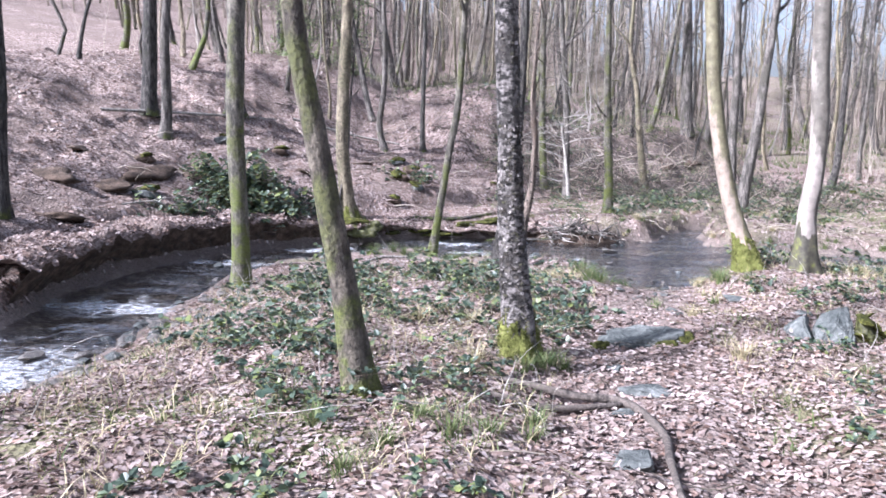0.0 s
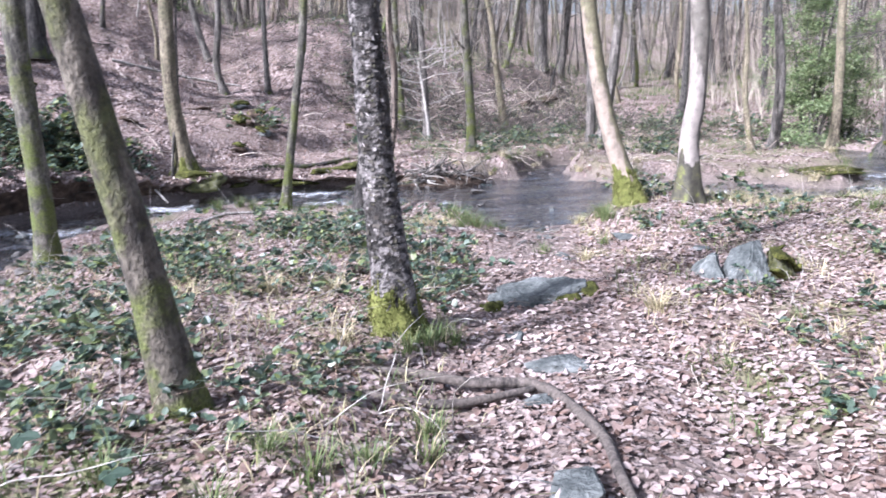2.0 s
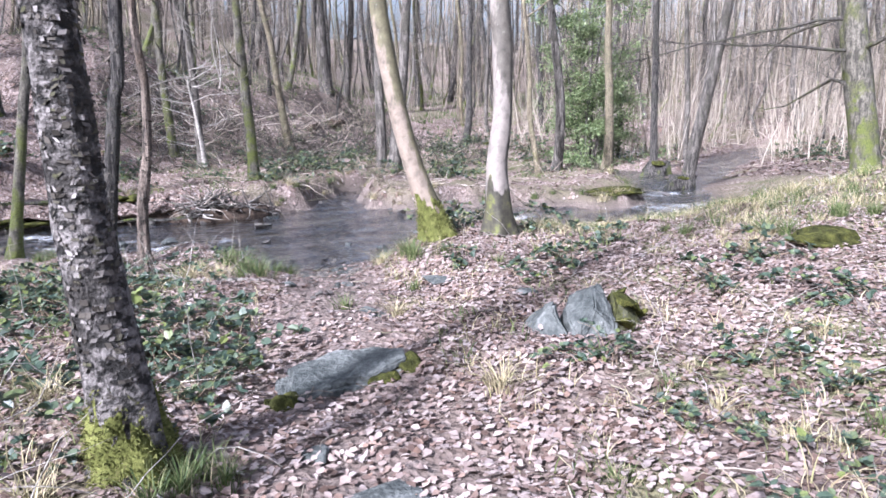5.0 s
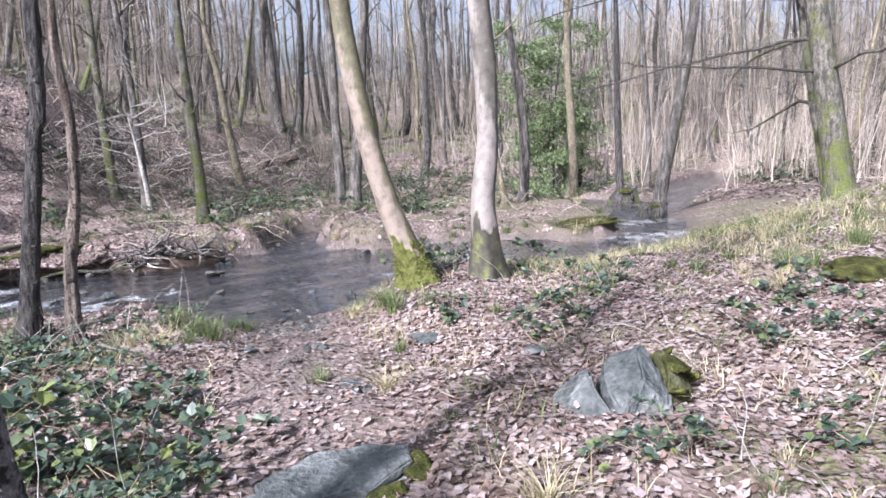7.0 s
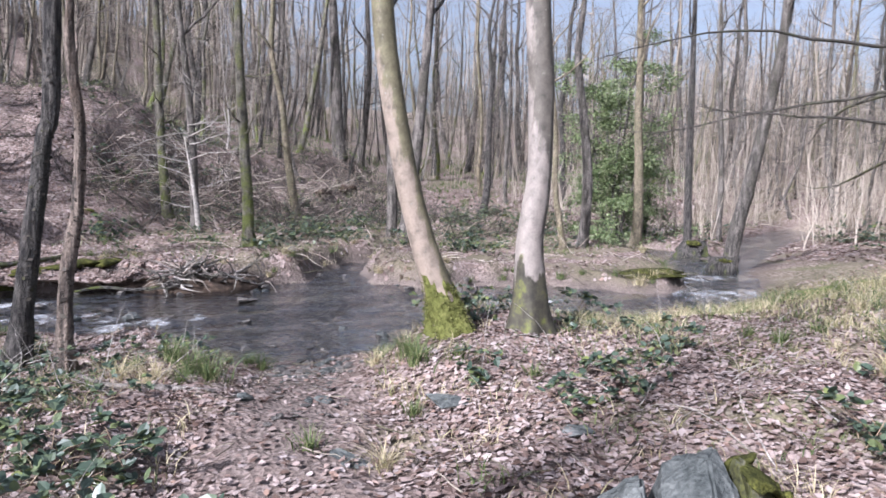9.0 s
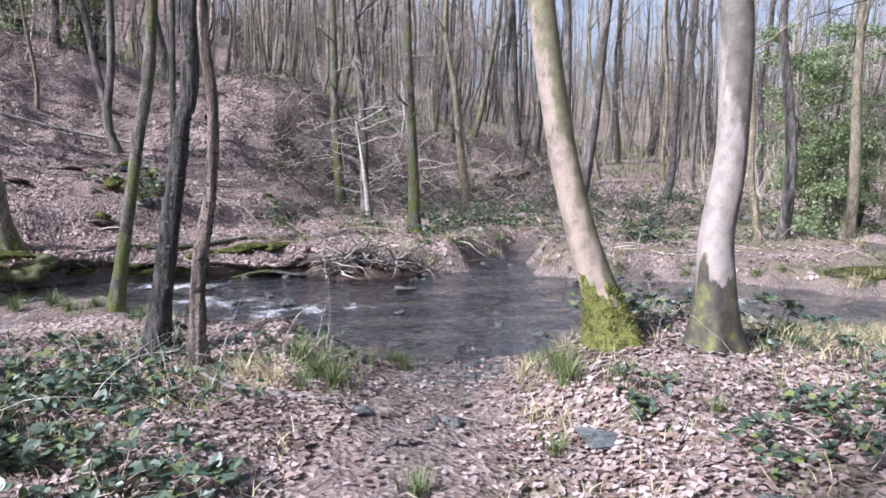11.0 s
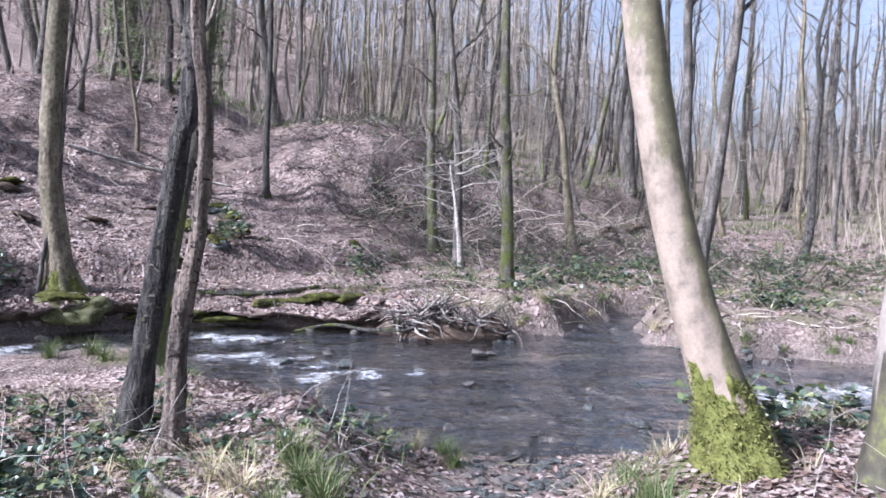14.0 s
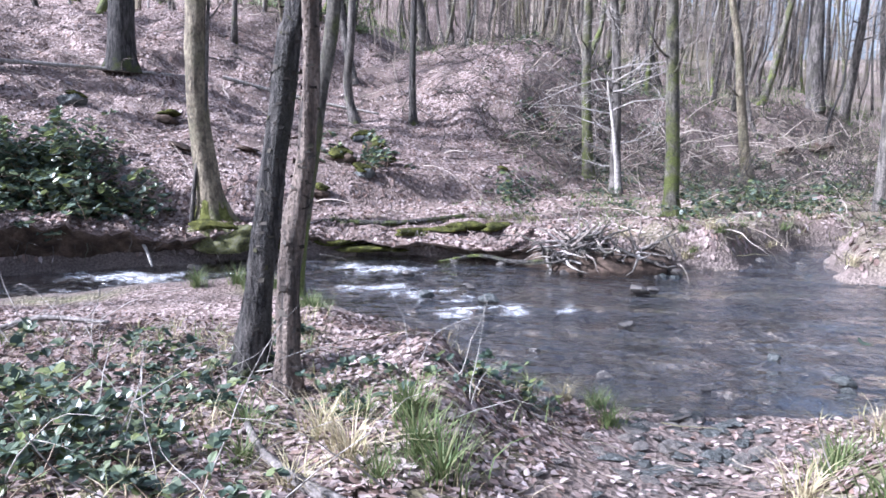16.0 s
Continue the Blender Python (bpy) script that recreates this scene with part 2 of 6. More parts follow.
BROWNBARK = bark("brown mossy bark", (0.045, 0.036, 0.026), (0.17, 0.145, 0.11), (0.10, 0.105, 0.035), 0.22, 2.2, 12.0, (1, 1, 0.35), 0.03, 0.10)
GREYBARK = bark("grey bark", (0.045, 0.04, 0.034), (0.21, 0.187, 0.165), (0.08, 0.072, 0.056), 0.08, 4.0, 12.0, (1, 1, 0.2), 0.03, 0.10)
MOSSBARK = bark("mossy bark", (0.05, 0.045, 0.035), (0.19, 0.172, 0.138), (0.10, 0.105, 0.04), 0.24, 5.0, 11.0, (1, 1, 0.35), 0.02, 0.10)
TANBARK = bark("yellowish bark", (0.11, 0.09, 0.06), (0.29, 0.245, 0.165), (0.15, 0.135, 0.08), 0.12, 3.0, 9.0, (1, 1, 0.3), 0.02, 0.11)
DEADWOOD = bark("bare dead wood", (0.045, 0.036, 0.03), (0.33, 0.26, 0.21), (0.12, 0.085, 0.06), 0.08, 0.9, 18.0, (1, 1, 0.10), 0.05, 0.12)
PALEWOOD = bark("bleached dead wood", (0.28, 0.26, 0.23), (0.52, 0.48, 0.44), (0.36, 0.33, 0.28), 0.0, 1.0, 10.0, (1, 1, 0.2), 0.006)
TWIG = bark("twig bark", (0.12, 0.10, 0.082), (0.38, 0.325, 0.28), (0.21, 0.175, 0.145), 0.0, 1.0, 20.0)
DRYSTICK = bark("weathered stick bark", (0.10, 0.088, 0.078), (0.32, 0.29, 0.265), (0.17, 0.15, 0.13), 0.0, 1.0, 18.0, (1, 1, 0.6), 0.01)
BROWNSTICK = bark("brown stick bark", (0.045, 0.036, 0.03), (0.17, 0.14, 0.12), (0.11, 0.09, 0.075), 0.0, 1.0, 18.0, (1, 1, 0.6), 0.01)
DARKTWIG = bark("dark twig bark", (0.035, 0.03, 0.026), (0.12, 0.105, 0.09), (0.08, 0.08, 0.05), 0.0, 1.0, 20.0)


def mottled(name, colours, scale, rough=0.9, depth=0.01, fine=70.0, spec=0.3):
    m, n, l, p = material(name)
    a, b = noise_of(n, l, scale, 5.0), noise_of(n, l, fine, 3.0)
    mixed = maths(n, l, "ADD", maths(n, l, "MULTIPLY", a, 0.65), maths(n, l, "MULTIPLY", b, 0.35))
    steps = [(0.36 + 0.28 * i / max(1, len(colours) - 1), c) for i, c in enumerate(colours)]
    l.new(ramp(n, l, mixed, steps), p.inputs["Base Color"])
    p.inputs["Roughness"].default_value = rough
    p.inputs["Specular IOR Level"].default_value = spec
    bump(n, l, mixed, p, 0.9, depth)
    return m


MOSS = mottled("moss", [(0.04, 0.043, 0.013), (0.105, 0.112, 0.032), (0.19, 0.197, 0.066)], 9.0, 1.0, 0.015, 90.0, 0.1)
MOSSDARK = mottled("dull moss", [(0.012, 0.014, 0.005), (0.045, 0.047, 0.014), (0.12, 0.12, 0.03)], 9.0, 1.0, 0.04, 90.0, 0.1)
STONE = mottled("grey slate stone", [(0.03, 0.035, 0.034), (0.065, 0.071, 0.068), (0.11, 0.116, 0.11), (0.21, 0.218, 0.208)], 4.0, 0.75, 0.07, 26.0)
MOSSROCK = mottled("moss-grown rock", [(0.022, 0.022, 0.014), (0.05, 0.05, 0.022), (0.085, 0.088, 0.026), (0.10, 0.098, 0.07), (0.16, 0.15, 0.06)], 7.0, 0.95, 0.05, 40.0)
WETSTONE = mottled("wet stream stone", [(0.03, 0.03, 0.03), (0.10, 0.09, 0.08), (0.24, 0.21, 0.18)], 6.0, 0.35, 0.02, 60.0, 0.5)
EARTH = mottled("bare earth", [(0.02, 0.014, 0.010), (0.06, 0.042, 0.03), (0.14, 0.10, 0.075)], 6.0, 0.95, 0.05)


def leafy(name, colours, rough=0.6, through=0.0, spec=0.3, patches=0.0):
    """Leaves and blades, each of its own colour, some light shining through."""
    m, n, l, p = material(name)
    r = n.new("ShaderNodeNewGeometry").outputs["Random Per Island"]
    colour = ramp(n, l, r, [(i / max(1, len(colours) - 1), c) for i, c in enumerate(colours)])
    fine = noise_of(n, l, 45.0, 3.0)
    colour = blend(n, l, 0.5, colour, ramp(n, l, fine, [(0.3, (0.5, 0.5, 0.5)), (0.7, (1, 1, 1))]), "MULTIPLY")
    if patches:
        damp = ramp(n, l, noise_of(n, l, 1.1, 6.0, None, 0.65), [(0.40, (0.36, 0.31, 0.29)), (0.56, (1, 1, 1))])
        colour = blend(n, l, patches, colour, damp, "MULTIPLY")
    l.new(colour, p.inputs["Base Color"])
    p.inputs["Roughness"].default_value = rough
    p.inputs["Specular IOR Level"].default_value = spec
    if through:
        t, mix = n.new("ShaderNodeBsdfTranslucent"), n.new("ShaderNodeMixShader")
        l.new(colour, t.inputs["Color"])
        mix.inputs[0].default_value = through
        l.new(p.outputs[0], mix.inputs[1])
        l.new(t.outputs[0], mix.inputs[2])
        l.new(mix.outputs[0], n["Material Output"].inputs["Surface"])
    return m


LITTER = leafy("fallen leaves", [(0.10, 0.066, 0.052), (0.21, 0.148, 0.125), (0.35, 0.272, 0.245), (0.43, 0.35, 0.322), (0.48, 0.41, 0.385), (0.30, 0.20, 0.155), (0.46, 0.40, 0.385), (0.15, 0.10, 0.08)], 0.75, 0.12, 0.15, 0.6)
BRAMBLE = leafy("bramble leaves", [(0.028, 0.046, 0.030), (0.055, 0.085, 0.058), (0.10, 0.135, 0.095), (0.17, 0.20, 0.06), (0.07, 0.10, 0.075)], 0.42, 0.22, 0.5)
HOLLYLEAF = leafy("holly leaves", [(0.08, 0.125, 0.05), (0.16, 0.22, 0.09), (0.26, 0.32, 0.15), (0.36, 0.41, 0.22)], 0.4, 0.4, 0.5)
GREENBLADE = leafy("green grass", [(0.055, 0.085, 0.03), (0.09, 0.13, 0.045), (0.14, 0.175, 0.06), (0.24, 0.245, 0.12)], 0.6, 0.25)
DRYBLADE = leafy("dry grass", [(0.26, 0.21, 0.12), (0.42, 0.36, 0.22), (0.55, 0.48, 0.32), (0.22, 0.22, 0.08)], 0.7, 0.2)
MOSSLEAF = leafy("moss fronds", [(0.05, 0.056, 0.018), (0.12, 0.129, 0.038), (0.20, 0.206, 0.07), (0.19, 0.165, 0.075)], 0.9, 0.2, 0.1)
STEM = mottled("bramble stem", [(0.08, 0.05, 0.035), (0.22, 0.16, 0.11), (0.36, 0.29, 0.21)], 12.0, 0.7, 0.003)

PALEBARK = leafy("curled silvery bark", [(0.10, 0.088, 0.08), (0.20, 0.18, 0.165), (0.32, 0.29, 0.275)], 0.6, 0.0, 0.3)
DARKPLATE = leafy("dark bark plates", [(0.020, 0.017, 0.014), (0.05, 0.043, 0.036), (0.11, 0.097, 0.083), (0.06, 0.06, 0.03)], 0.9, 0.0, 0.15)
FARBARK = leafy("bark of the far wood", [(0.05, 0.042, 0.035), (0.10, 0.086, 0.07), (0.19, 0.16, 0.13), (0.30, 0.26, 0.21), (0.13, 0.125, 0.07), (0.07, 0.06, 0.05), (0.36, 0.31, 0.26)], 0.9, 0.0, 0.1)
# a paler twig colour, with the sunlight on the branches put into it
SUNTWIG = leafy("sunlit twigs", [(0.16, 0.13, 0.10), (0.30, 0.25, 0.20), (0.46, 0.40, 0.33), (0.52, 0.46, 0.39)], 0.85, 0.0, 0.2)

# ground: leaf mould, mud on the trail, gravel in the stream
GROUND, gn, gl, gp = material("woodland floor")
co = gn.new("ShaderNodeTexCoord").outputs["Object"]
cells = node(gn, "TexVoronoi", Scale=22.0, Randomness=1.0)
gl.new(co, cells.inputs["Vector"])
mould = ramp(gn, gl, cells.outputs["Color"], [(0.12, (0.05, 0.036, 0.029)), (0.38, (0.14, 0.10, 0.086)), (0.60, (0.26, 0.20, 0.178)), (0.85, (0.42, 0.345, 0.315))])
broad = noise_of(gn, gl, 0.55, 5.0)
mould = blend(gn, gl, ramp(gn, gl, broad, [(0.40, (0, 0, 0)), (0.60, (0.85, 0.85, 0.85))]), mould, (0.15, 0.115, 0.097))
grit = noise_of(gn, gl, 38.0, 5.0)
mud = ramp(gn, gl, grit, [(0.3, (0.055, 0.043, 0.037)), (0.7, (0.20, 0.163, 0.145))])
pebbles = node(gn, "TexVoronoi", Scale=11.0)
gl.new(co, pebbles.inputs["Vector"])
gravel = ramp(gn, gl, pebbles.outputs["Color"], [(0.1, (0.12, 0.10, 0.08)), (0.5, (0.31, 0.255, 0.20)), (0.9, (0.50, 0.425, 0.34))])
turf = ramp(gn, gl, grit, [(0.3, (0.05, 0.06, 0.02)), (0.7, (0.20, 0.20, 0.09))])


def layer(name):
    a = gn.new("ShaderNodeAttribute")
    a.attribute_name = name
    return a.outputs["Fac"]


colour = blend(gn, gl, layer("turf"), mould, turf)
colour = blend(gn, gl, layer("mud"), colour, mud)
colour = blend(gn, gl, layer("bed"), colour, gravel)
gl.new(colour, gp.inputs["Base Color"])
gp.inputs["Roughness"].default_value = 0.9
gp.inputs["Specular IOR Level"].default_value = 0.2
bump(gn, gl, maths(gn, gl, "ADD", cells.outputs["Distance"], maths(gn, gl, "MULTIPLY", grit, 0.6)), gp, 0.8, 0.03)

# water: clear, with ripples and white riffles
WATER, wn, wl, wp = material("stream water")
wn.remove(wp)
waves = noise_of(wn, wl, 5.0, 3.0, (0.8, 1.3, 1.0), 0.5)
flow = noise_of(wn, wl, 1.1, 5.0, (0.9, 1.5, 1.0), 0.55)
wb = node(wn, "Bump", Strength=1.0, Distance=0.42)
wl.new(maths(wn, wl, "ADD", maths(wn, wl, "MULTIPLY", waves, 0.30), flow), wb.inputs["Height"])
calm = ramp(wn, wl, noise_of(wn, wl, 0.75, 4.0, (0.7, 1.6, 1.0), 0.6), [(0.40, (0.12, 0.12, 0.12)), (0.58, (1, 1, 1))])
wl.new(calm, wb.inputs["Strength"])
gloss = node(wn, "BsdfGlossy", Roughness=0.08)
gloss.inputs["Color"].default_value = (0.97, 0.98, 1.0, 1)
clear = node(wn, "BsdfTransparent")
clear.inputs["Color"].default_value = (0.90, 0.90, 0.90, 1)
foam = node(wn, "BsdfDiffuse")
foam.inputs["Color"].default_value = (0.78, 0.80, 0.82, 1)
fresnel = node(wn, "Fresnel", IOR=1.55)
mix1, mix2 = wn.new("ShaderNodeMixShader"), wn.new("ShaderNodeMixShader")
wl.new(wb.outputs["Normal"], gloss.inputs["Normal"])
wl.new(wb.outputs["Normal"], fresnel.inputs["Normal"])
wl.new(wb.outputs["Normal"], foam.inputs["Normal"])
wl.new(maths(wn, wl, "ADD", maths(wn, wl, "MULTIPLY", fresnel.outputs[0], 1.6), 0.06, True), mix1.inputs[0])
wl.new(clear.outputs[0], mix1.inputs[1])
wl.new(gloss.outputs[0], mix1.inputs[2])
rapid = wn.new("ShaderNodeAttribute")
rapid.attribute_name = "rapid"
froth = maths(wn, wl, "SUBTRACT", maths(wn, wl, "ADD", noise_of(wn, wl, 7.0, 8.0, (1.0, 1.9, 1.0), 0.8), maths(wn, wl, "MULTIPLY", rapid.outputs["Fac"], 0.20)), 0.135)
wl.new(ramp(wn, wl, froth, [(0.48, (0, 0, 0)), (0.72, (0.7, 0.7, 0.7))]), mix2.inputs[0])
wl.new(mix1.outputs[0], mix2.inputs[1])
wl.new(foam.outputs[0], mix2.inputs[2])
wl.new(mix2.outputs[0], wn["Material Output"].inputs["Surface"])


# ---- mesh tools ----
class Soup:
    """Vertices and faces that become one mesh."""

    def __init__(self):
        self.v, self.f = [], []

    def add(self, verts, faces):
        k = len(self.v)
        self.v.extend(verts)
        self.f.extend([tuple(i + k for i in face) for face in faces])

    def mesh(self, name, mat, soft=True):
        me = bpy.data.meshes.new(name)
        me.from_pydata(self.v, [], self.f)
        me.materials.append(mat)
        if soft:
            me.polygons.foreach_set("use_smooth", np.ones(len(me.polygons), bool))
        me.update()
        return me


def part(name, me, parent, label="", at=None):
    ob = new(name, me)
    ob.parent = parent
    if at is not None:
        ob.matrix_basis = at
    return tagged(ob, label)


def thing(name, x, y, z, label, category, group="", kind=""):
    ob = new(name)
    ob.empty_display_size = 0.1
    ob.location = (x, y, z)
    return tagged(ob, label, category, group, kind)


def curve_points(points, step):
    """A smooth curve through points (x, y, z, radius), sampled about every step metres."""
    p = np.array(points, float)
    q = np.vstack([2 * p[0] - p[1], p, 2 * p[-1] - p[-2]])
    out = []
    for i in range(1, len(q) - 2):
        n = max(1, int(round(np.linalg.norm(q[i + 1, :3] - q[i, :3]) / step)))
        for t in np.arange(n) / n:
            out.append(0.5 * (2 * q[i] + (q[i + 1] - q[i - 1]) * t + (2 * q[i - 1] - 5 * q[i] + 4 * q[i + 1] - q[i + 2]) * t * t
                              + (3 * q[i] - q[i - 1] - 3 * q[i + 1] + q[i + 2]) * t ** 3))
    out.append(p[-1])
    out = np.array(out)
    out[:, 3] = np.maximum(out[:, 3], 0.002)
    return out


def tube(soup, pts, sides=8, rough=0.0, seed=0.0, flare=0.0, lobes=5, cap=True):
    """A tapered tube along points with radii; rough gives knots and hollows, flare spreads the root into buttresses."""
    pts = np.asarray(pts, float)
    n, k = len(pts), len(soup.v)
    ways = np.gradient(pts[:, :3], axis=0)
    ways /= np.linalg.norm(ways, axis=1, keepdims=True) + 1e-9
    first = np.array((0.31, 0.95, 0.05) if abs(ways[0][1]) < 0.9 else (1.0, 0.0, 0.0))
    side = np.cross(np.cross(ways, first), ways)
    side /= np.linalg.norm(side, axis=1, keepdims=True) + 1e-9
    other = np.cross(ways, side)
    angles = np.arange(sides) * 2 * math.pi / sides
    radius = np.repeat(pts[:, 3:4], sides, 1)
    if flare:
        grow = np.clip(1 - pts[:, 2:3] / 0.9, 0, 2) ** 3
        radius = radius * (1 + flare * grow * (0.65 + 0.55 * np.sin(lobes * angles + seed))[None])
    if rough:
        for i in range(n):
            for j, a in enumerate(angles):
                c = Vector((math.cos(a) * 1.6 + seed, math.sin(a) * 1.6, pts[i, 2] * 1.8))
                radius[i, j] *= 1 + rough * (noise.noise(c) + 0.55 * noise.noise(c * 3.1))
    ring = np.cos(angles)[None, :, None] * side[:, None] + np.sin(angles)[None, :, None] * other[:, None]
    soup.v.extend((pts[:, None, :3] + radius[:, :, None] * ring).reshape(-1, 3).tolist())
    i, j = np.meshgrid(np.arange(n - 1), np.arange(sides), indexing="ij")
    near, step = k + i * sides, (j + 1) % sides
    soup.f.extend(np.stack([near + j, near + step, near + sides + step, near + sides + j], -1).reshape(-1, 4).tolist())
    if cap:
        soup.f.append(tuple(k + (n - 1) * sides + q for q in range(sides)))


def branch_points(r, start, way, length, radius, bend=0.25, rise=0.15, steps=5):
    """A wandering branch from start along way."""
    p, w, out = np.array(start, float), np.array(way, float), []
    w /= np.linalg.norm(w)
    for i in range(steps + 1):
        out.append((*p, radius * (1 - 0.85 * i / steps)))
        w = w + r.normal(0, bend, 3) + (0, 0, rise)
        w /= np.linalg.norm(w)
        p = p + w * length / steps
    return np.array(out)


def twig_spray(soup, r, limb, count, length, radius=0.008, down=0.0):
    """Fine twigs along a limb, each with a fork or two."""
    for _ in range(count):
        i = r.integers(1, len(limb))
        start = limb[i - 1, :3] + r.random() * (limb[i, :3] - limb[i - 1, :3])
        along = limb[i, :3] - limb[i - 1, :3]
        way = along / (np.linalg.norm(along) + 1e-6) + r.normal(0, 0.7, 3) + (0, 0, -down)
        long = length * r.uniform(0.5, 1.2)
        pts = branch_points(r, start, way, long, radius, 0.25, 0.03 - down * 0.2, 4)
        tube(soup, pts, 3, cap=False)
        for _ in range(3):
            j = r.integers(1, 4)
            tube(soup, branch_points(r, pts[j, :3], pts[j, :3] - pts[j - 1, :3] + r.normal(0, 0.25, 3) * long * 0.3, long * 0.5, radius * 0.55, 0.25, 0.02, 3), 3, cap=False)


def tree_parts(owner, r, points, mat, sides=12, step=0.3, rough=0.10, flare=0.5, limbs=5, limb_from=0.45, limb_long=3.0, twigs=7,
               twig_mat=None, low=0, lobes=5, twig_long=1.1, spread=0.75):
    """The trunk, limbs and twigs of a bare tree under owner; points are (x, y, height, radius) from its foot."""
    pts = curve_points(points, step)
    soup = Soup()
    tube(soup, pts, sides, rough, r.uniform(0, 20), flare, lobes)
    part("trunk", soup.mesh("trunk", mat), owner)
    fine = Soup()
    tall = points[-1][2]
    for n in range(limbs + low):
        h = tall * (limb_from + (0.97 - limb_from) * (n + r.random()) / max(1, limbs)) if n < limbs else r.uniform(0.15, limb_from) * tall
        i = min(len(pts) - 2, int(np.searchsorted(pts[:, 2], h)))
        a = r.uniform(0, 6.283)
        dead = n >= limbs
        way = (math.cos(a) * spread, math.sin(a) * spread, 0.15 if dead else 0.85)
        long = (0.5 if dead else 1.0) * limb_long * r.uniform(0.6, 1.2)
        limb = branch_points(r, pts[i, :3], way, long, pts[i, 3] * (0.22 if dead else 0.5) + 0.004, 0.2, 0.04 if dead else 0.12, 6)
        one = Soup()
        tube(one, limb, 5)
        part("limb", one.mesh("limb", mat), owner)
        twig_spray(fine, r, limb, twigs, twig_long)
    if fine.v:
        part("crown", fine.mesh("crown", twig_mat or TWIG), owner, "fine bare twigs")["kind"] = "stuff"


def tree(x, y, points, mat, label, seed, group="", sink=0.06, **options):
    owner = thing("tree", x, y, height_at(x, y) - sink, label, "tree", group)
    tree_parts(owner, np.random.default_rng(seed), points, mat, **options)
    return owner


# ---- ground: one sheet to the horizon ----
def spaced(a, b, step, far, grow=1.12):
    core, out, s = list(np.arange(a, b, step)), [], step
    lo, hi, before, after = a, b, [], []
    while hi < far:
        after.append(hi)
        s *= grow
        hi += s
    s = step
    while lo > -far:
        s *= grow
        lo -= s
        before.append(lo)
    return np.array(before[::-1] + core + after)


gx, gy = spaced(-9.0, 13.0, 0.10, 420.0), spaced(-1.0, 25.0, 0.10, 420.0, 1.07)
X, Y = np.meshgrid(gx, gy)
Z = ground(X, Y)
Z = Z + 0.012 * np.random.default_rng(1).normal(size=Z.shape) * (shore(X, Y) > 0.1)
me = bpy.data.meshes.new("ground")
nx, ny = len(gx), len(gy)
index = np.arange(nx * ny).reshape(ny, nx)
quads = np.stack([index[:-1, :-1], index[:-1, 1:], index[1:, 1:], index[1:, :-1]], -1).reshape(-1, 4)
me.from_pydata(np.stack([X, Y, Z], -1).reshape(-1, 3).tolist(), [], quads.tolist())
me.materials.append(GROUND)
me.polygons.foreach_set("use_smooth", np.ones(len(me.polygons), bool))
D, T, OVER = shore(X, Y), line_distance(TRAIL, X, Y), far_side(X, Y)
mud_of = np.maximum(smooth(0.15, -0.45, T + 0.2 * ripple(X, Y, 0.9, 12)) * (0.55 + 0.45 * smooth(8.0, 11.0, Y)), smooth(0.45, 0.0, D))
mud_of = np.maximum(mud_of, smooth(0.55, 0.2, D) * (OVER > 0) * (X < -1.0))
cut = line_distance(BANK, X, Y, True)
mud_of = np.maximum(mud_of, 0.75 * smooth(-0.6, 0.1, cut) * smooth(2.4, 1.2, cut) * smooth(1.0, 3.5, X) * smooth(17, 14, X) * smooth(-0.5, 0.4, ripple(X, Y, 1.7, 18)))
turf_of = smooth(0.1, 0.7, ripple(X, Y, 3.0, 14)) * (OVER <= 0) * smooth(-0.3, 0.6, T) * 0.7
turf_of = np.maximum(turf_of, smooth(33, 40, Y) * smooth(-0.4, 0.7, ripple(X, Y, 5.0, 15)) * 0.5 * smooth(-2, 3, X))
turf_of = np.maximum(turf_of, smooth(6.5, 9.0, X) * smooth(20, 14, Y) * (OVER <= 0) * 0.6)
turf_of = np.maximum(turf_of, 0.40 * (OVER > 0) * smooth(2.0, 5.0, X) * smooth(24, 19, X) * smooth(33, 29, Y) * smooth(-0.6, 0.4, ripple(X, Y, 1.8, 16)))
for name, values in (("mud", mud_of), ("turf", turf_of), ("bed", smooth(0.05, -0.2, D))):
    layer_of = me.attributes.new(name, "FLOAT", "POINT")
    layer_of.data.foreach_set("value", values.ravel().astype(np.float32))
tagged(new("ground", me), "leaf-strewn woodland floor with a muddy trail and stream bed", "ground", kind="structure")



def grid_at(field, x, y):
    """A value of one of the ground's fields at a spot, between the corners of the sheet's square there."""
    i = min(max(int(np.searchsorted(gx, x)) - 1, 0), nx - 2)
    j = min(max(int(np.searchsorted(gy, y)) - 1, 0), ny - 2)
    u, v = (x - gx[i]) / (gx[i + 1] - gx[i]), (y - gy[j]) / (gy[j + 1] - gy[j])
    return float((field[j, i] * (1 - u) + field[j, i + 1] * u) * (1 - v) + (field[j + 1, i] * (1 - u) + field[j + 1, i + 1] * u) * v)


def height_at(x, y):
    return grid_at(Z, x, y)


def shore_at(x, y):
    return grid_at(D, x, y)


def side_at(x, y):
    return grid_at(OVER, x, y)


def trail_at(x, y):
    return grid_at(T, x, y)


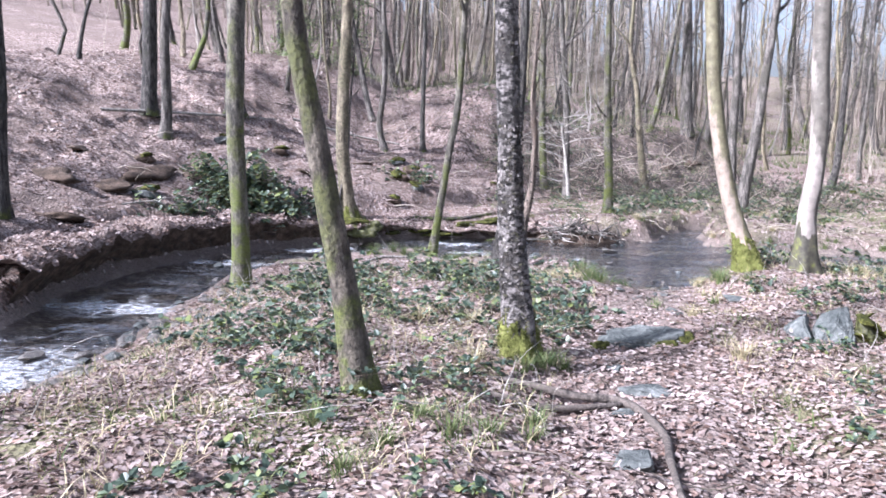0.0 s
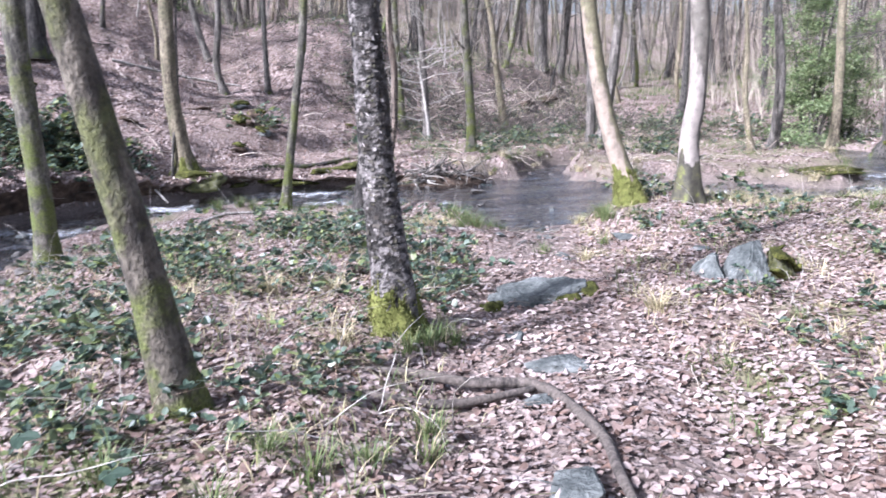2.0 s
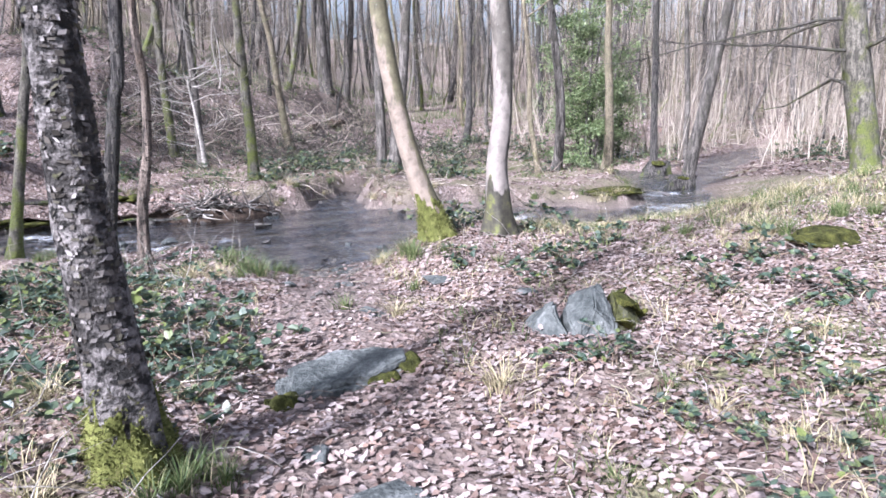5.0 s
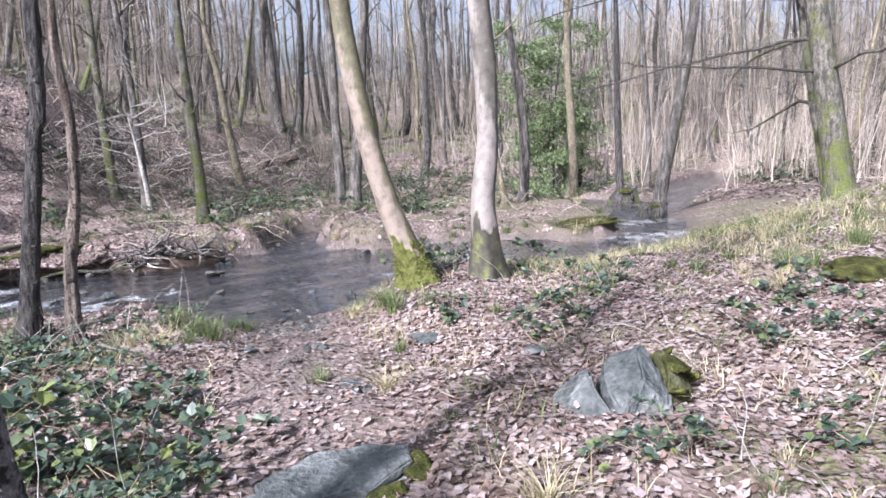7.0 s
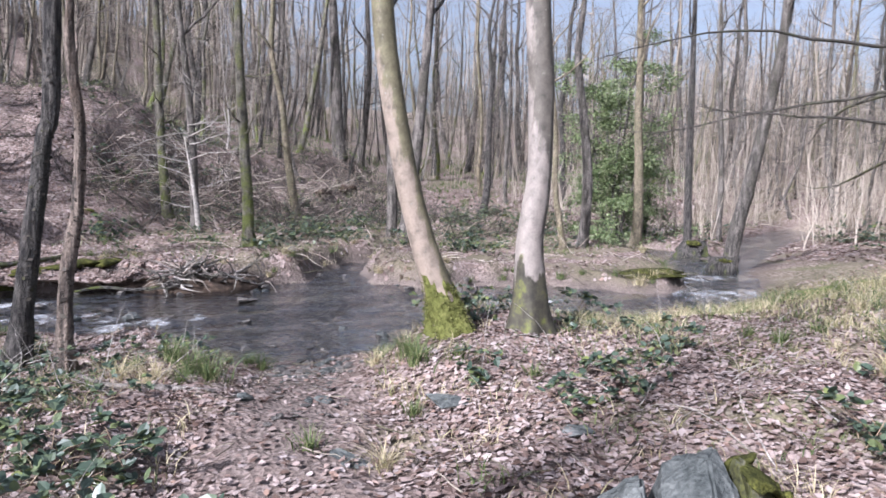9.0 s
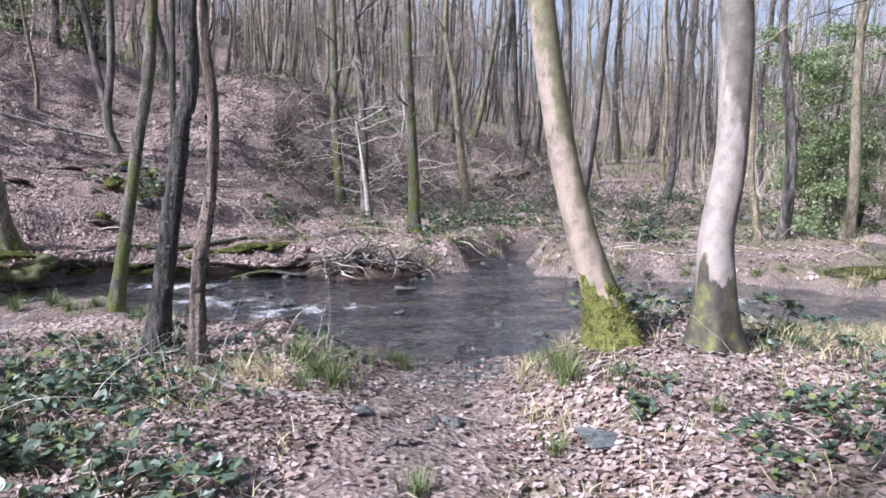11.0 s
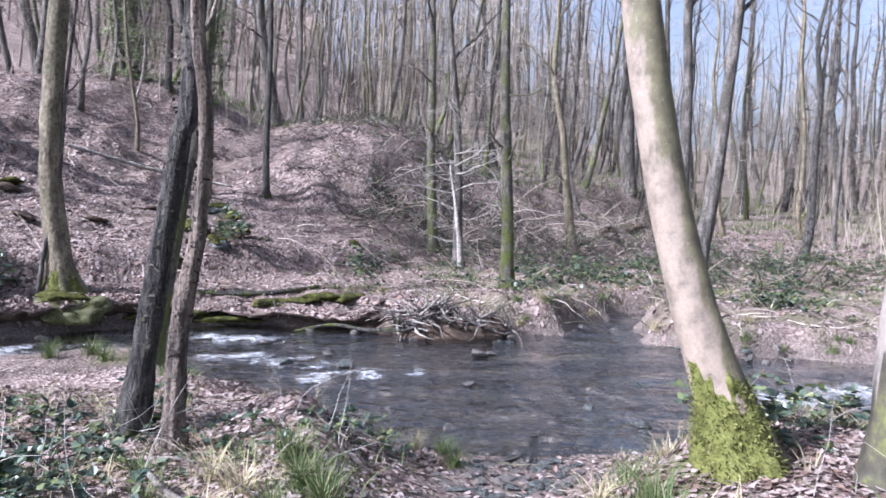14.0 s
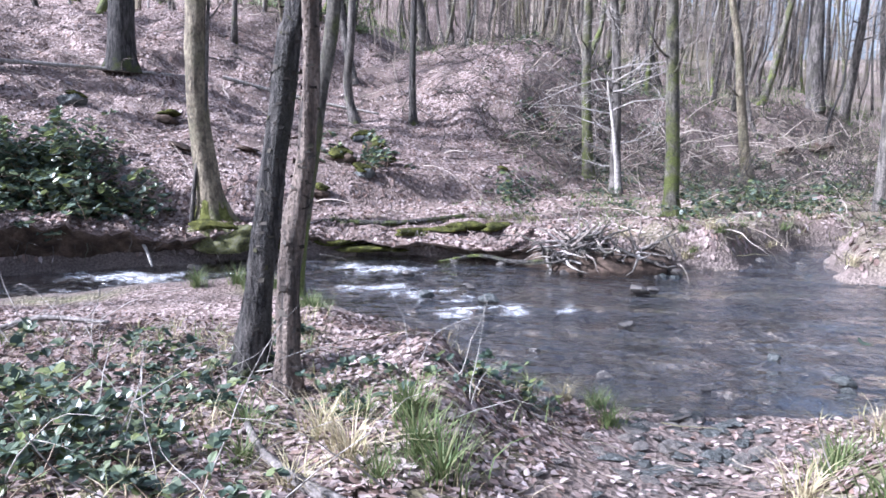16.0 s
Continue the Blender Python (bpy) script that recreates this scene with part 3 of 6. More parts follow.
# ---- water ----
wx, wy = np.arange(-11.0, 34.0, 0.12), np.arange(-4.0, 34.0, 0.12)
WX, WY = np.meshgrid(wx, wy)
wet = shore(WX, WY) < 0.2
quick = np.zeros(WX.shape)
for qx, qy, size in ((-5.4, 8.2, 2.6), (-5.3, 11.5, 1.6), (-4.6, 15.4, 1.3), (-3.0, 17.4, 1.2), (0.6, 18.6, 0.8), (0.9, 17.3, 0.7), (2.0, 16.5, 0.7), (1.5, 16.9, 0.6), (7.4, 15.9, 0.9), (9.0, 16.2, 1.1), (13.4, 15.9, 1.3), (15.3, 17.6, 1.0)):
    quick = np.maximum(quick, smooth(size, size * 0.2, np.hypot((WX - qx) * 0.8, (WY - qy) * 1.9) + 0.6 * ripple(WX, WY, 1.1, 33) + 0.45 * ripple(WX, WY, 0.45, 34)))
WZ = 0.006 * ripple(WX, WY, 0.8, 21) + 0.022 * quick * ripple(WX, WY, 0.45, 22) + 0.015 * quick * ripple(WX, WY, 0.3, 25)
keep = wet[:-1, :-1] | wet[1:, 1:] | wet[:-1, 1:] | wet[1:, :-1]
index = np.arange(WX.size).reshape(WX.shape)
quads = np.stack([index[:-1, :-1][keep], index[:-1, 1:][keep], index[1:, 1:][keep], index[1:, :-1][keep]], -1)
used, quads = np.unique(quads, return_inverse=True)
me = bpy.data.meshes.new("water")
me.from_pydata(np.stack([WX, WY, WZ], -1).reshape(-1, 3)[used].tolist(), [], quads.reshape(-1, 4).tolist())
me.materials.append(WATER)
me.polygons.foreach_set("use_smooth", np.ones(len(me.polygons), bool))
layer_of = me.attributes.new("rapid", "FLOAT", "POINT")
layer_of.data.foreach_set("value", quick.ravel()[used].astype(np.float32))
tagged(new("water", me), "shallow clear woodland stream with small white riffles", "stream", kind="structure")

# ---- undercut far bank: an overhanging lip of soil and leaves ----
lip, rows = Soup(), 0
centre = curve_points([(x, y, 0.0, w) for x, y, w in MAIN[3:13]], 0.08)
for n, (cx, cy, _, w) in enumerate(centre):
    k = min(n, len(centre) - 2)
    way = centre[k + 1, :2] - centre[k, :2]
    way /= np.linalg.norm(way)
    left = np.array((-way[1], way[0]))
    jut = 0.10 + 0.16 * noise.noise(Vector((cx * 1.3, cy * 1.3, 0))) + 0.08 * noise.noise(Vector((cx * 5, cy * 5, 0)))
    jut += 0.10 * noise.noise(Vector((cx * 11, cy * 11, 2)))
    jut += 0.14 * float(smooth(-2.2, -4.4, cx))
    up = 0.12 * noise.noise(Vector((cx * 3, cy * 3, 4))) + 0.06 * noise.noise(Vector((cx * 9, cy * 9, 1)))
    tallness = 1.0 + 0.75 * float(smooth(-2.2, -4.4, cx)) - 0.45 * float(smooth(-1.6, 0.0, cx))
    for off, z in ((0.95, None), (0.45, None), (0.14 - jut * 0.6, (0.52 + up) * tallness), (-jut - 0.05, (0.42 + up) * tallness), (-jut * 0.6, (0.34 + up) * tallness), (0.12, 0.22), (0.28, 0.04), (0.5, -0.05)):
        px, py = cx + left[0] * (w + off), cy + left[1] * (w + off)
        lip.v.append((px, py, max(height_at(px, py), (0.48 + 0.06 * (off > 0.6)) * tallness * (cx < -2.2)) + 0.02 + 0.6 * up if z is None else z))
    if n:
        a = 8 * (n - 1)
        lip.f += [(a + j, a + j + 8, a + j + 9, a + j + 1) for j in range(7)]
lip.v = [(a + 0.05 * noise.noise(Vector((a * 6, c * 6, d * 6))), c + 0.05 * noise.noise(Vector((a * 6, c * 6, 5))), d + 0.04 * noise.noise(Vector((a * 7, c * 7, 9)))) for a, c, d in lip.v]
bank_mesh = lip.mesh("bank", EARTH)
bank_mesh.materials.append(GROUND)
bank_mesh.polygons.foreach_set("material_index", np.array([1 if n % 7 < 3 else 0 for n in range(len(lip.f))], np.int32))
tagged(new("bank", bank_mesh), "dark undercut earth bank above the stream", "bank", kind="structure")
roots = Soup()
q = np.random.default_rng(77)
for _ in range(130):
    cx, cy, _, w = centre[int(q.integers(4, len(centre) - 4))]
    k = int(np.argmin(np.hypot(centre[:, 0] - cx, centre[:, 1] - cy)))
    way = centre[k + 1, :2] - centre[k, :2]
    way /= np.linalg.norm(way)
    px, py = cx - way[1] * (w + 0.02), cy + way[0] * (w + 0.02)
    tube(roots, branch_points(q, (px, py, 0.42), (way[1] * 0.8, -way[0] * 0.8, q.normal(-0.3, 0.5)), q.uniform(0.2, 0.6), q.uniform(0.004, 0.012), 0.3, -0.12, 5), 4)
tagged(new("bank_roots", roots.mesh("bank_roots", DARKTWIG)), "fine dark roots hanging from the undercut bank", "roots", kind="stuff")

# ---- the trees along the walk ----
def straight(lean, radius, top=12.0, wobble=0.0, seed=0):
    """Points of a trunk that leans below and straightens above, a little crooked."""
    r = np.random.default_rng(seed + 900)
    out, off = [], np.zeros(2)
    for i, h in enumerate(np.linspace(0, 1, 8) ** 1.25 * top):
        f = min(h, 6.0) + 0.35 * max(0.0, h - 6.0)
        out.append((lean[0] * f + off[0], lean[1] * f + off[1], h, radius * (1.0 - 0.82 * h / top)))
        off = off + r.normal(0, wobble, 2)
    return out


tree(-0.66, 5.50, [(0, 0, 0, 0.125), (-0.16, -0.02, 1.0, 0.10), (-0.34, -0.04, 2.0, 0.085), (-0.50, -0.05, 3.0, 0.08), (-0.62, 0, 5, 0.07), (-0.75, 0, 10, 0.02)],
     BROWNBARK, "leaning brownish tree with moss on its sunny side and foot", 11, sides=18, step=0.1, flare=0.45, limbs=5, limb_long=2.2)
tree(-3.66, 12.95, [(0, 0, 0, 0.17), (0.02, 0, 1.2, 0.155), (-0.02, 0, 3.0, 0.15), (0.05, 0, 5.2, 0.14), (0.1, 0.1, 13, 0.03)],
     MOSSBARK, "straight tree with green algae down its trunk by the stream", 12, sides=14, step=0.2, flare=0.4)
tree(0.69, 6.65, [(0, 0, 0, 0.150), (-0.06, 0.0, 0.6, 0.135), (-0.12, 0.02, 1.2, 0.118), (-0.16, 0.01, 2.0, 0.108), (-0.22, 0.01, 3.0, 0.10), (-0.3, 0.1, 6, 0.085), (-0.35, 0.1, 12, 0.02)],
     BIRCH, "trunk with flaking silvery bark and a mossy foot beside the trail", 13, sides=28, step=0.05, rough=0.16, flare=0.45, limbs=6)
tree(-0.25, 16.75, [(0, 0, 0, 0.11), (0.12, 0.02, 0.9, 0.09), (0.35, 0.08, 2.4, 0.085), (0.60, 0.12, 4.4, 0.075), (0.8, 0.1, 11, 0.015)],
     MOSSBARK, "slender slanting tree on the grassy spit", 14, sides=12, step=0.2)
tree(-2.45, 19.25, [(0, 0, 0, 0.22), (-0.10, -0.03, 0.7, 0.19), (-0.20, -0.09, 1.9, 0.165), (-0.17, -0.09, 3.4, 0.155), (-0.05, 0, 6.0, 0.13), (0, 0.1, 13, 0.03)],
     TANBARK, "yellowish smooth tree on a mossy root mound at the bank", 15, sides=20, step=0.12, flare=0.8)
tree(-2.78, 19.00, [(0, 0, 0, 0.035), (0.10, 0.05, 0.9, 0.032), (0.26, 0.12, 1.8, 0.030), (0.36, 0.2, 3.5, 0.026), (0.6, 0.3, 6.0, 0.006)],
     GREYBARK, "thin grey sapling leaning at the bank", 16, sides=8, step=0.2, limbs=3, limb_long=1.0, twigs=4)
tree(0.93, 12.75, [(0, 0, 0, 0.12), (0.05, 0.03, 0.6, 0.092), (0.14, 0.07, 1.3, 0.085), (0.26, 0.12, 2.2, 0.080), (0.36, 0.15, 3.4, 0.075), (0.5, 0.2, 11, 0.015)],
     DARKBARK, "dark furrowed tree standing beside a decaying snag", 17, sides=20, step=0.05, rough=0.2, flare=0.5, limbs=6)
tree(1.33, 12.38, [(0, 0, 0, 0.088), (0.0, 0.0, 0.5, 0.066), (0.05, 0.02, 1.1, 0.064), (0.14, 0.05, 1.7, 0.055), (0.16, 0.06, 2.4, 0.048), (0.10, 0.04, 3.2, 0.04), (0.2, 0.1, 5.0, 0.012)],
     DEADWOOD, "half-rotten snag with peeling bark and bare wood", 18, sides=18, step=0.04, rough=0.34, flare=0.35, limbs=3, limb_long=1.0, twigs=3, twig_mat=DARKTWIG)
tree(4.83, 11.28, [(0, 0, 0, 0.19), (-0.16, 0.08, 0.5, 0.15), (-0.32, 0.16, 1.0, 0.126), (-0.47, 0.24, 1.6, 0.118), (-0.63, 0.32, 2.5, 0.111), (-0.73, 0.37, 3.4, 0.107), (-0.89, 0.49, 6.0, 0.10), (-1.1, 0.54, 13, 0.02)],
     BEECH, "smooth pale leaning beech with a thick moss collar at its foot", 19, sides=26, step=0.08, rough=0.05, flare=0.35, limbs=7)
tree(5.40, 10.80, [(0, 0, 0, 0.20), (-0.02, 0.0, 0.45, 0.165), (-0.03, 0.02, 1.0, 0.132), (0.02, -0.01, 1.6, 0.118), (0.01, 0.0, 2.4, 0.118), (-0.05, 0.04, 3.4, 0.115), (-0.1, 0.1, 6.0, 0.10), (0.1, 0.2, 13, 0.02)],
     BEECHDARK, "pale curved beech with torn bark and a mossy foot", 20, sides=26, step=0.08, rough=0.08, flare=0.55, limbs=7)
tree(3.85, 27.4, straight((-0.044, 0.003), 0.15, 12, 0.05, 1), MOSSBARK, "slim greenish tree on the far terrace", 21, low=3)
tree(4.38, 25.6, straight((-0.068, 0.007), 0.13, 11, 0.08, 2), GREYBARK, "bleached slim tree with white dead side branches", 22, low=7, limb_long=2.6, twig_mat=PALEWOOD)
pale = [o for o in scene.objects if o.name.startswith("tree") and abs(o.location.x - 4.38) < 0.01][0]
q, spray = np.random.default_rng(93), Soup()
for h, a, long in ((1.5, 3.0, 1.5), (1.9, 3.5, 1.9), (2.2, 2.8, 2.0), (2.4, 0.2, 1.6), (2.0, -0.3, 1.5), (1.2, 0.1, 1.2), (2.7, 3.3, 2.2), (2.6, -0.2, 1.9), (1.0, 3.6, 1.1), (2.9, 0.5, 1.7), (0.7, 2.6, 1.0)):
    limb = branch_points(q, (-0.068 * h, 0, h), (math.cos(a), 0.5 * math.sin(a) - 0.15, 0.25), long, 0.022, 0.14, -0.03, 6)
    one = Soup()
    tube(one, limb, 5)
    part("dead_branch", one.mesh("dead_branch", PALEWOOD), pale, "bleached dead branch")
    twig_spray(spray, q, limb, 7, 0.7, 0.007)
tagged(part("crown", spray.mesh("crown", PALEWOOD), pale, "bleached dead twigs"), kind="stuff")
one = Soup()
tube(one, curve_points([(0.05, -0.1, 0, 0.09), (0.0, -0.12, 0.6, 0.07), (-0.12, -0.15, 1.5, 0.05), (-0.32, -0.2, 2.6, 0.02)], 0.2), 8, 0.1)
part("dead_stem", one.mesh("dead_stem", PALEWOOD), pale, "bleached dead second stem")
tree(5.2, 22.75, straight((-0.023, 0.004), 0.15, 12, 0.05, 3), MOSSBARK, "straight mossy tree rising from a tuft of stump shoots", 23, low=3, flare=0.8)
tree(8.8, 31.5, straight((-0.070, 0.018), 0.16, 12, 0.10, 4), TANBARK, "forked slender tree in front of the cut bank", 24, low=3)
tree(13.1, 39.2, straight((-0.045, 0.015), 0.33, 16, 0.06, 5), GREYBARK, "stout grey tree on top of the cut bank", 25, sides=14)
tree(9.62, 23.4, straight((0.070, -0.032), 0.19, 13, 0.04, 6), GREYBARK, "grey tree with a mossy foot behind the beeches", 26, flare=0.7)
tree(9.45, 23.9, straight((-0.01, 0.005), 0.16, 13, 0.05, 7), GREYBARK, "grey tree growing close beside its twin", 27)
tree(17.4, 32.5, straight((0.036, -0.02), 0.17, 12, 0.16, 8), DARKBARK, "crooked dark tree at the edge of the wood", 28)
tree(19.7, 34.3, straight((0.0, 0.0), 0.11, 11, 0.06, 9), GREYBARK, "thin upright tree at the edge of the wood", 29)
tree(15.5, 23.0, straight((-0.055, 0.043), 0.18, 12, 0.14, 10), GREYBARK, "wavy grey tree at the bend of the stream", 30)
tree(19.1, 24.6, straight((-0.040, 0.036), 0.19, 13, 0.06, 11), TANBARK, "pale brown tree in front of the holly", 31)
tree(19.3, 22.3, straight((-0.028, 0.029), 0.14, 13, 0.03, 12), DARKBARK, "straight dark tree near the old stumps", 32)
tree(17.0, 18.6, straight((0.11, -0.11), 0.20, 12, 0.06, 13), GREYBARK, "leaning tree on a mossy stump at the water", 33, flare=1.1)
tree(23.6, 25.0, straight((-0.05, 0.06), 0.13, 12, 0.08, 14), GREYBARK, "thin grey tree on the slope beyond the stream", 34)
tree(13.8, 21.6, straight((-0.10, 0.07), 0.10, 9, 0.08, 15), TANBARK, "thin reddish leaning tree by the stream", 35)
tree(19.0, 14.4, straight((-0.10, 0.17), 0.36, 15, 0.06, 16), MOSSBARK, "thick bright-mossy old tree on the grassy slope", 36, sides=16, limbs=7, low=7, limb_long=7.0, twigs=16, twig_mat=DARKTWIG)
old = [o for o in scene.objects if o.name.startswith("tree") and abs(o.location.x - 19.0) < 0.01][0]
q, spray = np.random.default_rng(92), Soup()
for h, way, long in ((5.2, (-0.9, 0.35, 0.10), 8.5), (6.4, (-0.85, 0.1, 0.15), 9.5), (4.2, (-0.75, 0.5, 0.0), 6.5), (7.2, (-0.8, -0.25, 0.10), 9.0), (3.4, (-0.8, 0.2, -0.05), 5.5), (6.8, (-0.6, 0.6, 0.1), 8.0)):
    limb = branch_points(q, (-0.10 * h, 0.17 * h, h), way, long, 0.05, 0.10, -0.03, 9)
    one = Soup()
    tube(one, limb, 6)
    part("limb", one.mesh("limb", DARKTWIG), old, "long dark drooping branch")
    twig_spray(spray, q, limb, 26, 1.5, 0.008, 0.15)
tagged(part("crown", spray.mesh("crown", DARKTWIG), old, "dark drooping twigs"), kind="stuff")
tree(20.6, 15.6, straight((-0.12, 0.14), 0.20, 13, 0.06, 17), MOSSBARK, "mossy slanting tree on the grassy slope", 37, low=3)
tree(-8.0, 13.2, straight((0.03, 0.02), 0.13, 12, 0.04, 18), DARKBARK, "dark tree on the leaf-covered hillside", 38)
tree(-7.85, 20.8, straight((0.03, 0.01), 0.15, 12, 0.05, 19), GREYBARK, "grey tree with a mossy foot on the hillside", 39, flare=0.8)
tree(-8.6, 21.6, straight((0.02, 0.01), 0.23, 14, 0.05, 20), DARKBARK, "stout dark tree on the hillside", 40)
tree(-6.7, 23.6, straight((0.03, 0.02), 0.30, 14, 0.05, 21), DARKBARK, "thick dark tree high on the hillside", 41)
tree(-0.75, 27.2, straight((0.0, 0.0), 0.10, 11, 0.04, 22), DARKBARK, "thin dark tree at the head of the gully", 42)
tree(-2.1, 26.4, straight((0.02, 0.0), 0.12, 11, 0.10, 23), GREYBARK, "crooked grey tree on the hillside", 43)

# ---- the wood behind: bare trees of a few kinds ----
KINDS = []
for k, (mat, tall, radius, limbs, low) in enumerate([
        (GREYBARK, 14, 0.13, 5, 6), (TANBARK, 13, 0.10, 4, 7), (MOSSBARK, 14, 0.15, 5, 6), (DARKBARK, 13, 0.12, 5, 6), (GREYBARK, 11, 0.07, 4, 8),
        (PALEWOOD, 11, 0.05, 4, 8), (TANBARK, 12, 0.08, 5, 7), (DARKBARK, 14, 0.17, 6, 5), (MOSSBARK, 11, 0.08, 4, 7), (GREYBARK, 15, 0.20, 6, 4)]):
    r = np.random.default_rng(100 + k)
    owner = thing("tree", 0, 0, 0, "", "tree", "trees of the wood")
    tree_parts(owner, r, straight(r.normal(0, 0.05, 2), radius, tall, 0.17, 50 + k), mat, sides=7, step=0.8, rough=0.06, flare=0.5,
               limbs=limbs, limb_from=0.34, limb_long=2.8, twigs=8, low=low, twig_long=1.4, spread=0.6)
    KINDS.append(owner)
LOOKS = {GREYBARK: "bare grey woodland tree with fine upswept branches", TANBARK: "bare slender woodland tree with sunlit tan bark", MOSSBARK: "bare woodland tree with a moss-green trunk",
         DARKBARK: "bare dark woodland tree with crooked branches", PALEWOOD: "thin pale dead-looking woodland tree"}
for owner, mat in zip(KINDS, (GREYBARK, TANBARK, MOSSBARK, DARKBARK, GREYBARK, PALEWOOD, TANBARK, DARKBARK, MOSSBARK, GREYBARK)):
    owner["label"] = LOOKS[mat]

taken = [(o.location.x, o.location.y) for o in scene.objects if o.name.startswith("tree") and o not in KINDS]


def stand(count, x0, x1, y0, y1, apart, r, allowed):
    spots = []
    for _ in range(count * 12):
        if len(spots) >= count:
            break
        x, y = r.uniform(x0, x1), r.uniform(y0, y1)
        if not allowed(x, y) or any(math.hypot(x - a, y - b) < apart for a, b in spots + taken):
            continue
        spots.append((x, y))
    return spots


def wooded(x, y):
    """Where trees of the wood stand: beyond the terrace and the cut bank, and up both hills."""
    if shore_at(x, y) < 1.2:
        return False
    edge = 33.0 + 0.28 * max(0.0, x - 4.0) if x > -1 else 27.5 + 0.25 * (x + 1)
    if x > 17:
        edge = 36.0 - 1.6 * (x - 17)
    return y > max(edge, 15.0) and (side_at(x, y) > 0 or x > 24)


r = np.random.default_rng(3)
spots = stand(190, -14, 46, 24, 56, 0.95, r, wooded) + stand(60, -22, 60, 48, 76, 1.2, r, wooded) + stand(45, 24, 50, 15, 34, 1.2, r, wooded)
# trees out of view behind and to the left, which dapple the light
spots += [(-13.5, 4.0), (-17.0, 9.5), (-15.2, 13.0), (-19.5, 16.0), (-16.5, 20.0), (-21.0, 6.0), (-14.0, -2.5), (-20.0, 24.0), (-24.0, 12.0), (-23.0, 19.0), (-12.5, 9.0),
          (-26.0, 2.0), (-18.0, -6.0), (3.0, -6.0), (-4.5, -6.0), (-12.0, -9.0), (-11.0, -4.0), (-15.5, -1.0), (-10.5, 0.5), (-22.0, -3.0), (-17.0, -12.0), (-9.5, -13.0), (-13.0, 6.5), (-2.0, -10.0), (-24.0, -9.0), (-19.0, 3.0), (-12.0, 17.5), (-27.0, 15.0), (-12.0, 24.5)]
for n, (x, y) in enumerate(spots):
    source, m = KINDS[n % len(KINDS)], pose(x, y, height_at(x, y) - 0.08, r.normal(0, 2.5), r.normal(0, 2.5), r.uniform(0, 360)) @ Matrix.Scale(r.uniform(0.65, 1.15), 4)
    if n < len(KINDS):
        source.matrix_basis = m
    else:
        copy_thing(source, m)

# the far wood, too dense to count
r = np.random.default_rng(5)
far, haze_twigs = Soup(), Soup()
for _ in range(2350):
    x, y = r.uniform(-60, 110), r.uniform(50, 125)
    if r.random() < 0.35:
        x, y = r.uniform(34, 110), r.uniform(16, 90)
    if 12 < x - 0.35 * (y - 50) < 60 and r.random() < 0.70:
        continue
    z, tall, rad = height_at(x, y), r.uniform(10, 17), r.uniform(0.05, 0.15)
    lean = r.normal(0, 0.04, 2)
    tube(far, [(x + lean[0] * h + r.normal(0, 0.16), y + lean[1] * h, z + h - 0.1, rad * (1 - 0.8 * h / tall)) for h in np.linspace(0, tall, 6)], 4, cap=False)
    for _ in range(16):
        h = r.uniform(0.10, 0.95) * tall
        a = r.uniform(0, 6.283)
        tube(haze_twigs, branch_points(r, (x + lean[0] * h, y + lean[1] * h, z + h), (math.cos(a), math.sin(a), 0.9), r.uniform(1, 3.5), 0.028, 0.3, 0.06, 3), 3, cap=False)
tagged(new("distant_woods", far.mesh("distant_woods", FARBARK)), "dense far wood of bare grey-brown trunks and branches", "woodland", kind="stuff")

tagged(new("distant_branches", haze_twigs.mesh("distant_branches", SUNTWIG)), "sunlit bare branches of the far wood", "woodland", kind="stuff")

# thin undergrowth shoots in the wood
under = Soup()
for n in range(1700):
    x, y = (r.uniform(-14, 45), r.uniform(24, 60)) if n % 3 else (r.uniform(17, 42), r.uniform(15, 34))
    if n % 3 and not wooded(x, y - 1) or shore_at(x, y) < 0.5 or (side_at(x, y) < 0 and x < 24):
        continue
    z = height_at(x, y)
    pts = branch_points(r, (x, y, z - 0.03), (r.normal(0, 0.25), r.normal(0, 0.25), 1), r.uniform(0.8, 3.2), 0.012, 0.12, 0.1, 5)
    tube(under, pts, 3, cap=False)
    twig_spray(under, r, pts, 3, 0.6, 0.005)
tagged(new("undergrowth", under.mesh("undergrowth", SUNTWIG)), "thin bare brushwood shoots among the trees", "undergrowth", kind="stuff")


# ---- rocks ----
def rock_mesh(name, mat, seed, size, facets=0.35, detail=3, squash=0.0):
    """A lump of moss or earth, uneven all over."""
    bm = bmesh.new()
    bmesh.ops.create_icosphere(bm, subdivisions=detail, radius=1.0)
    for v in bm.verts:
        c = v.co.copy()
        push = facets * noise.noise(c * 1.1 + Vector((seed, 3, 1))) + 0.16 * noise.noise(c * 3.3 + Vector((seed, 1, 7))) + 0.09 * noise.noise(c * 8 + Vector((1, seed, 7)))
        c = c * (1 + push)
        c.z = max(c.z, -0.45)
        v.co = Vector((c.x * size[0], c.y * size[1], c.z * size[2]))
    me = bpy.data.meshes.new(name)
    bm.to_mesh(me)
    bm.free()
    me.materials.append(mat)
    me.polygons.foreach_set("use_smooth", np.ones(len(me.polygons), bool))
    return me


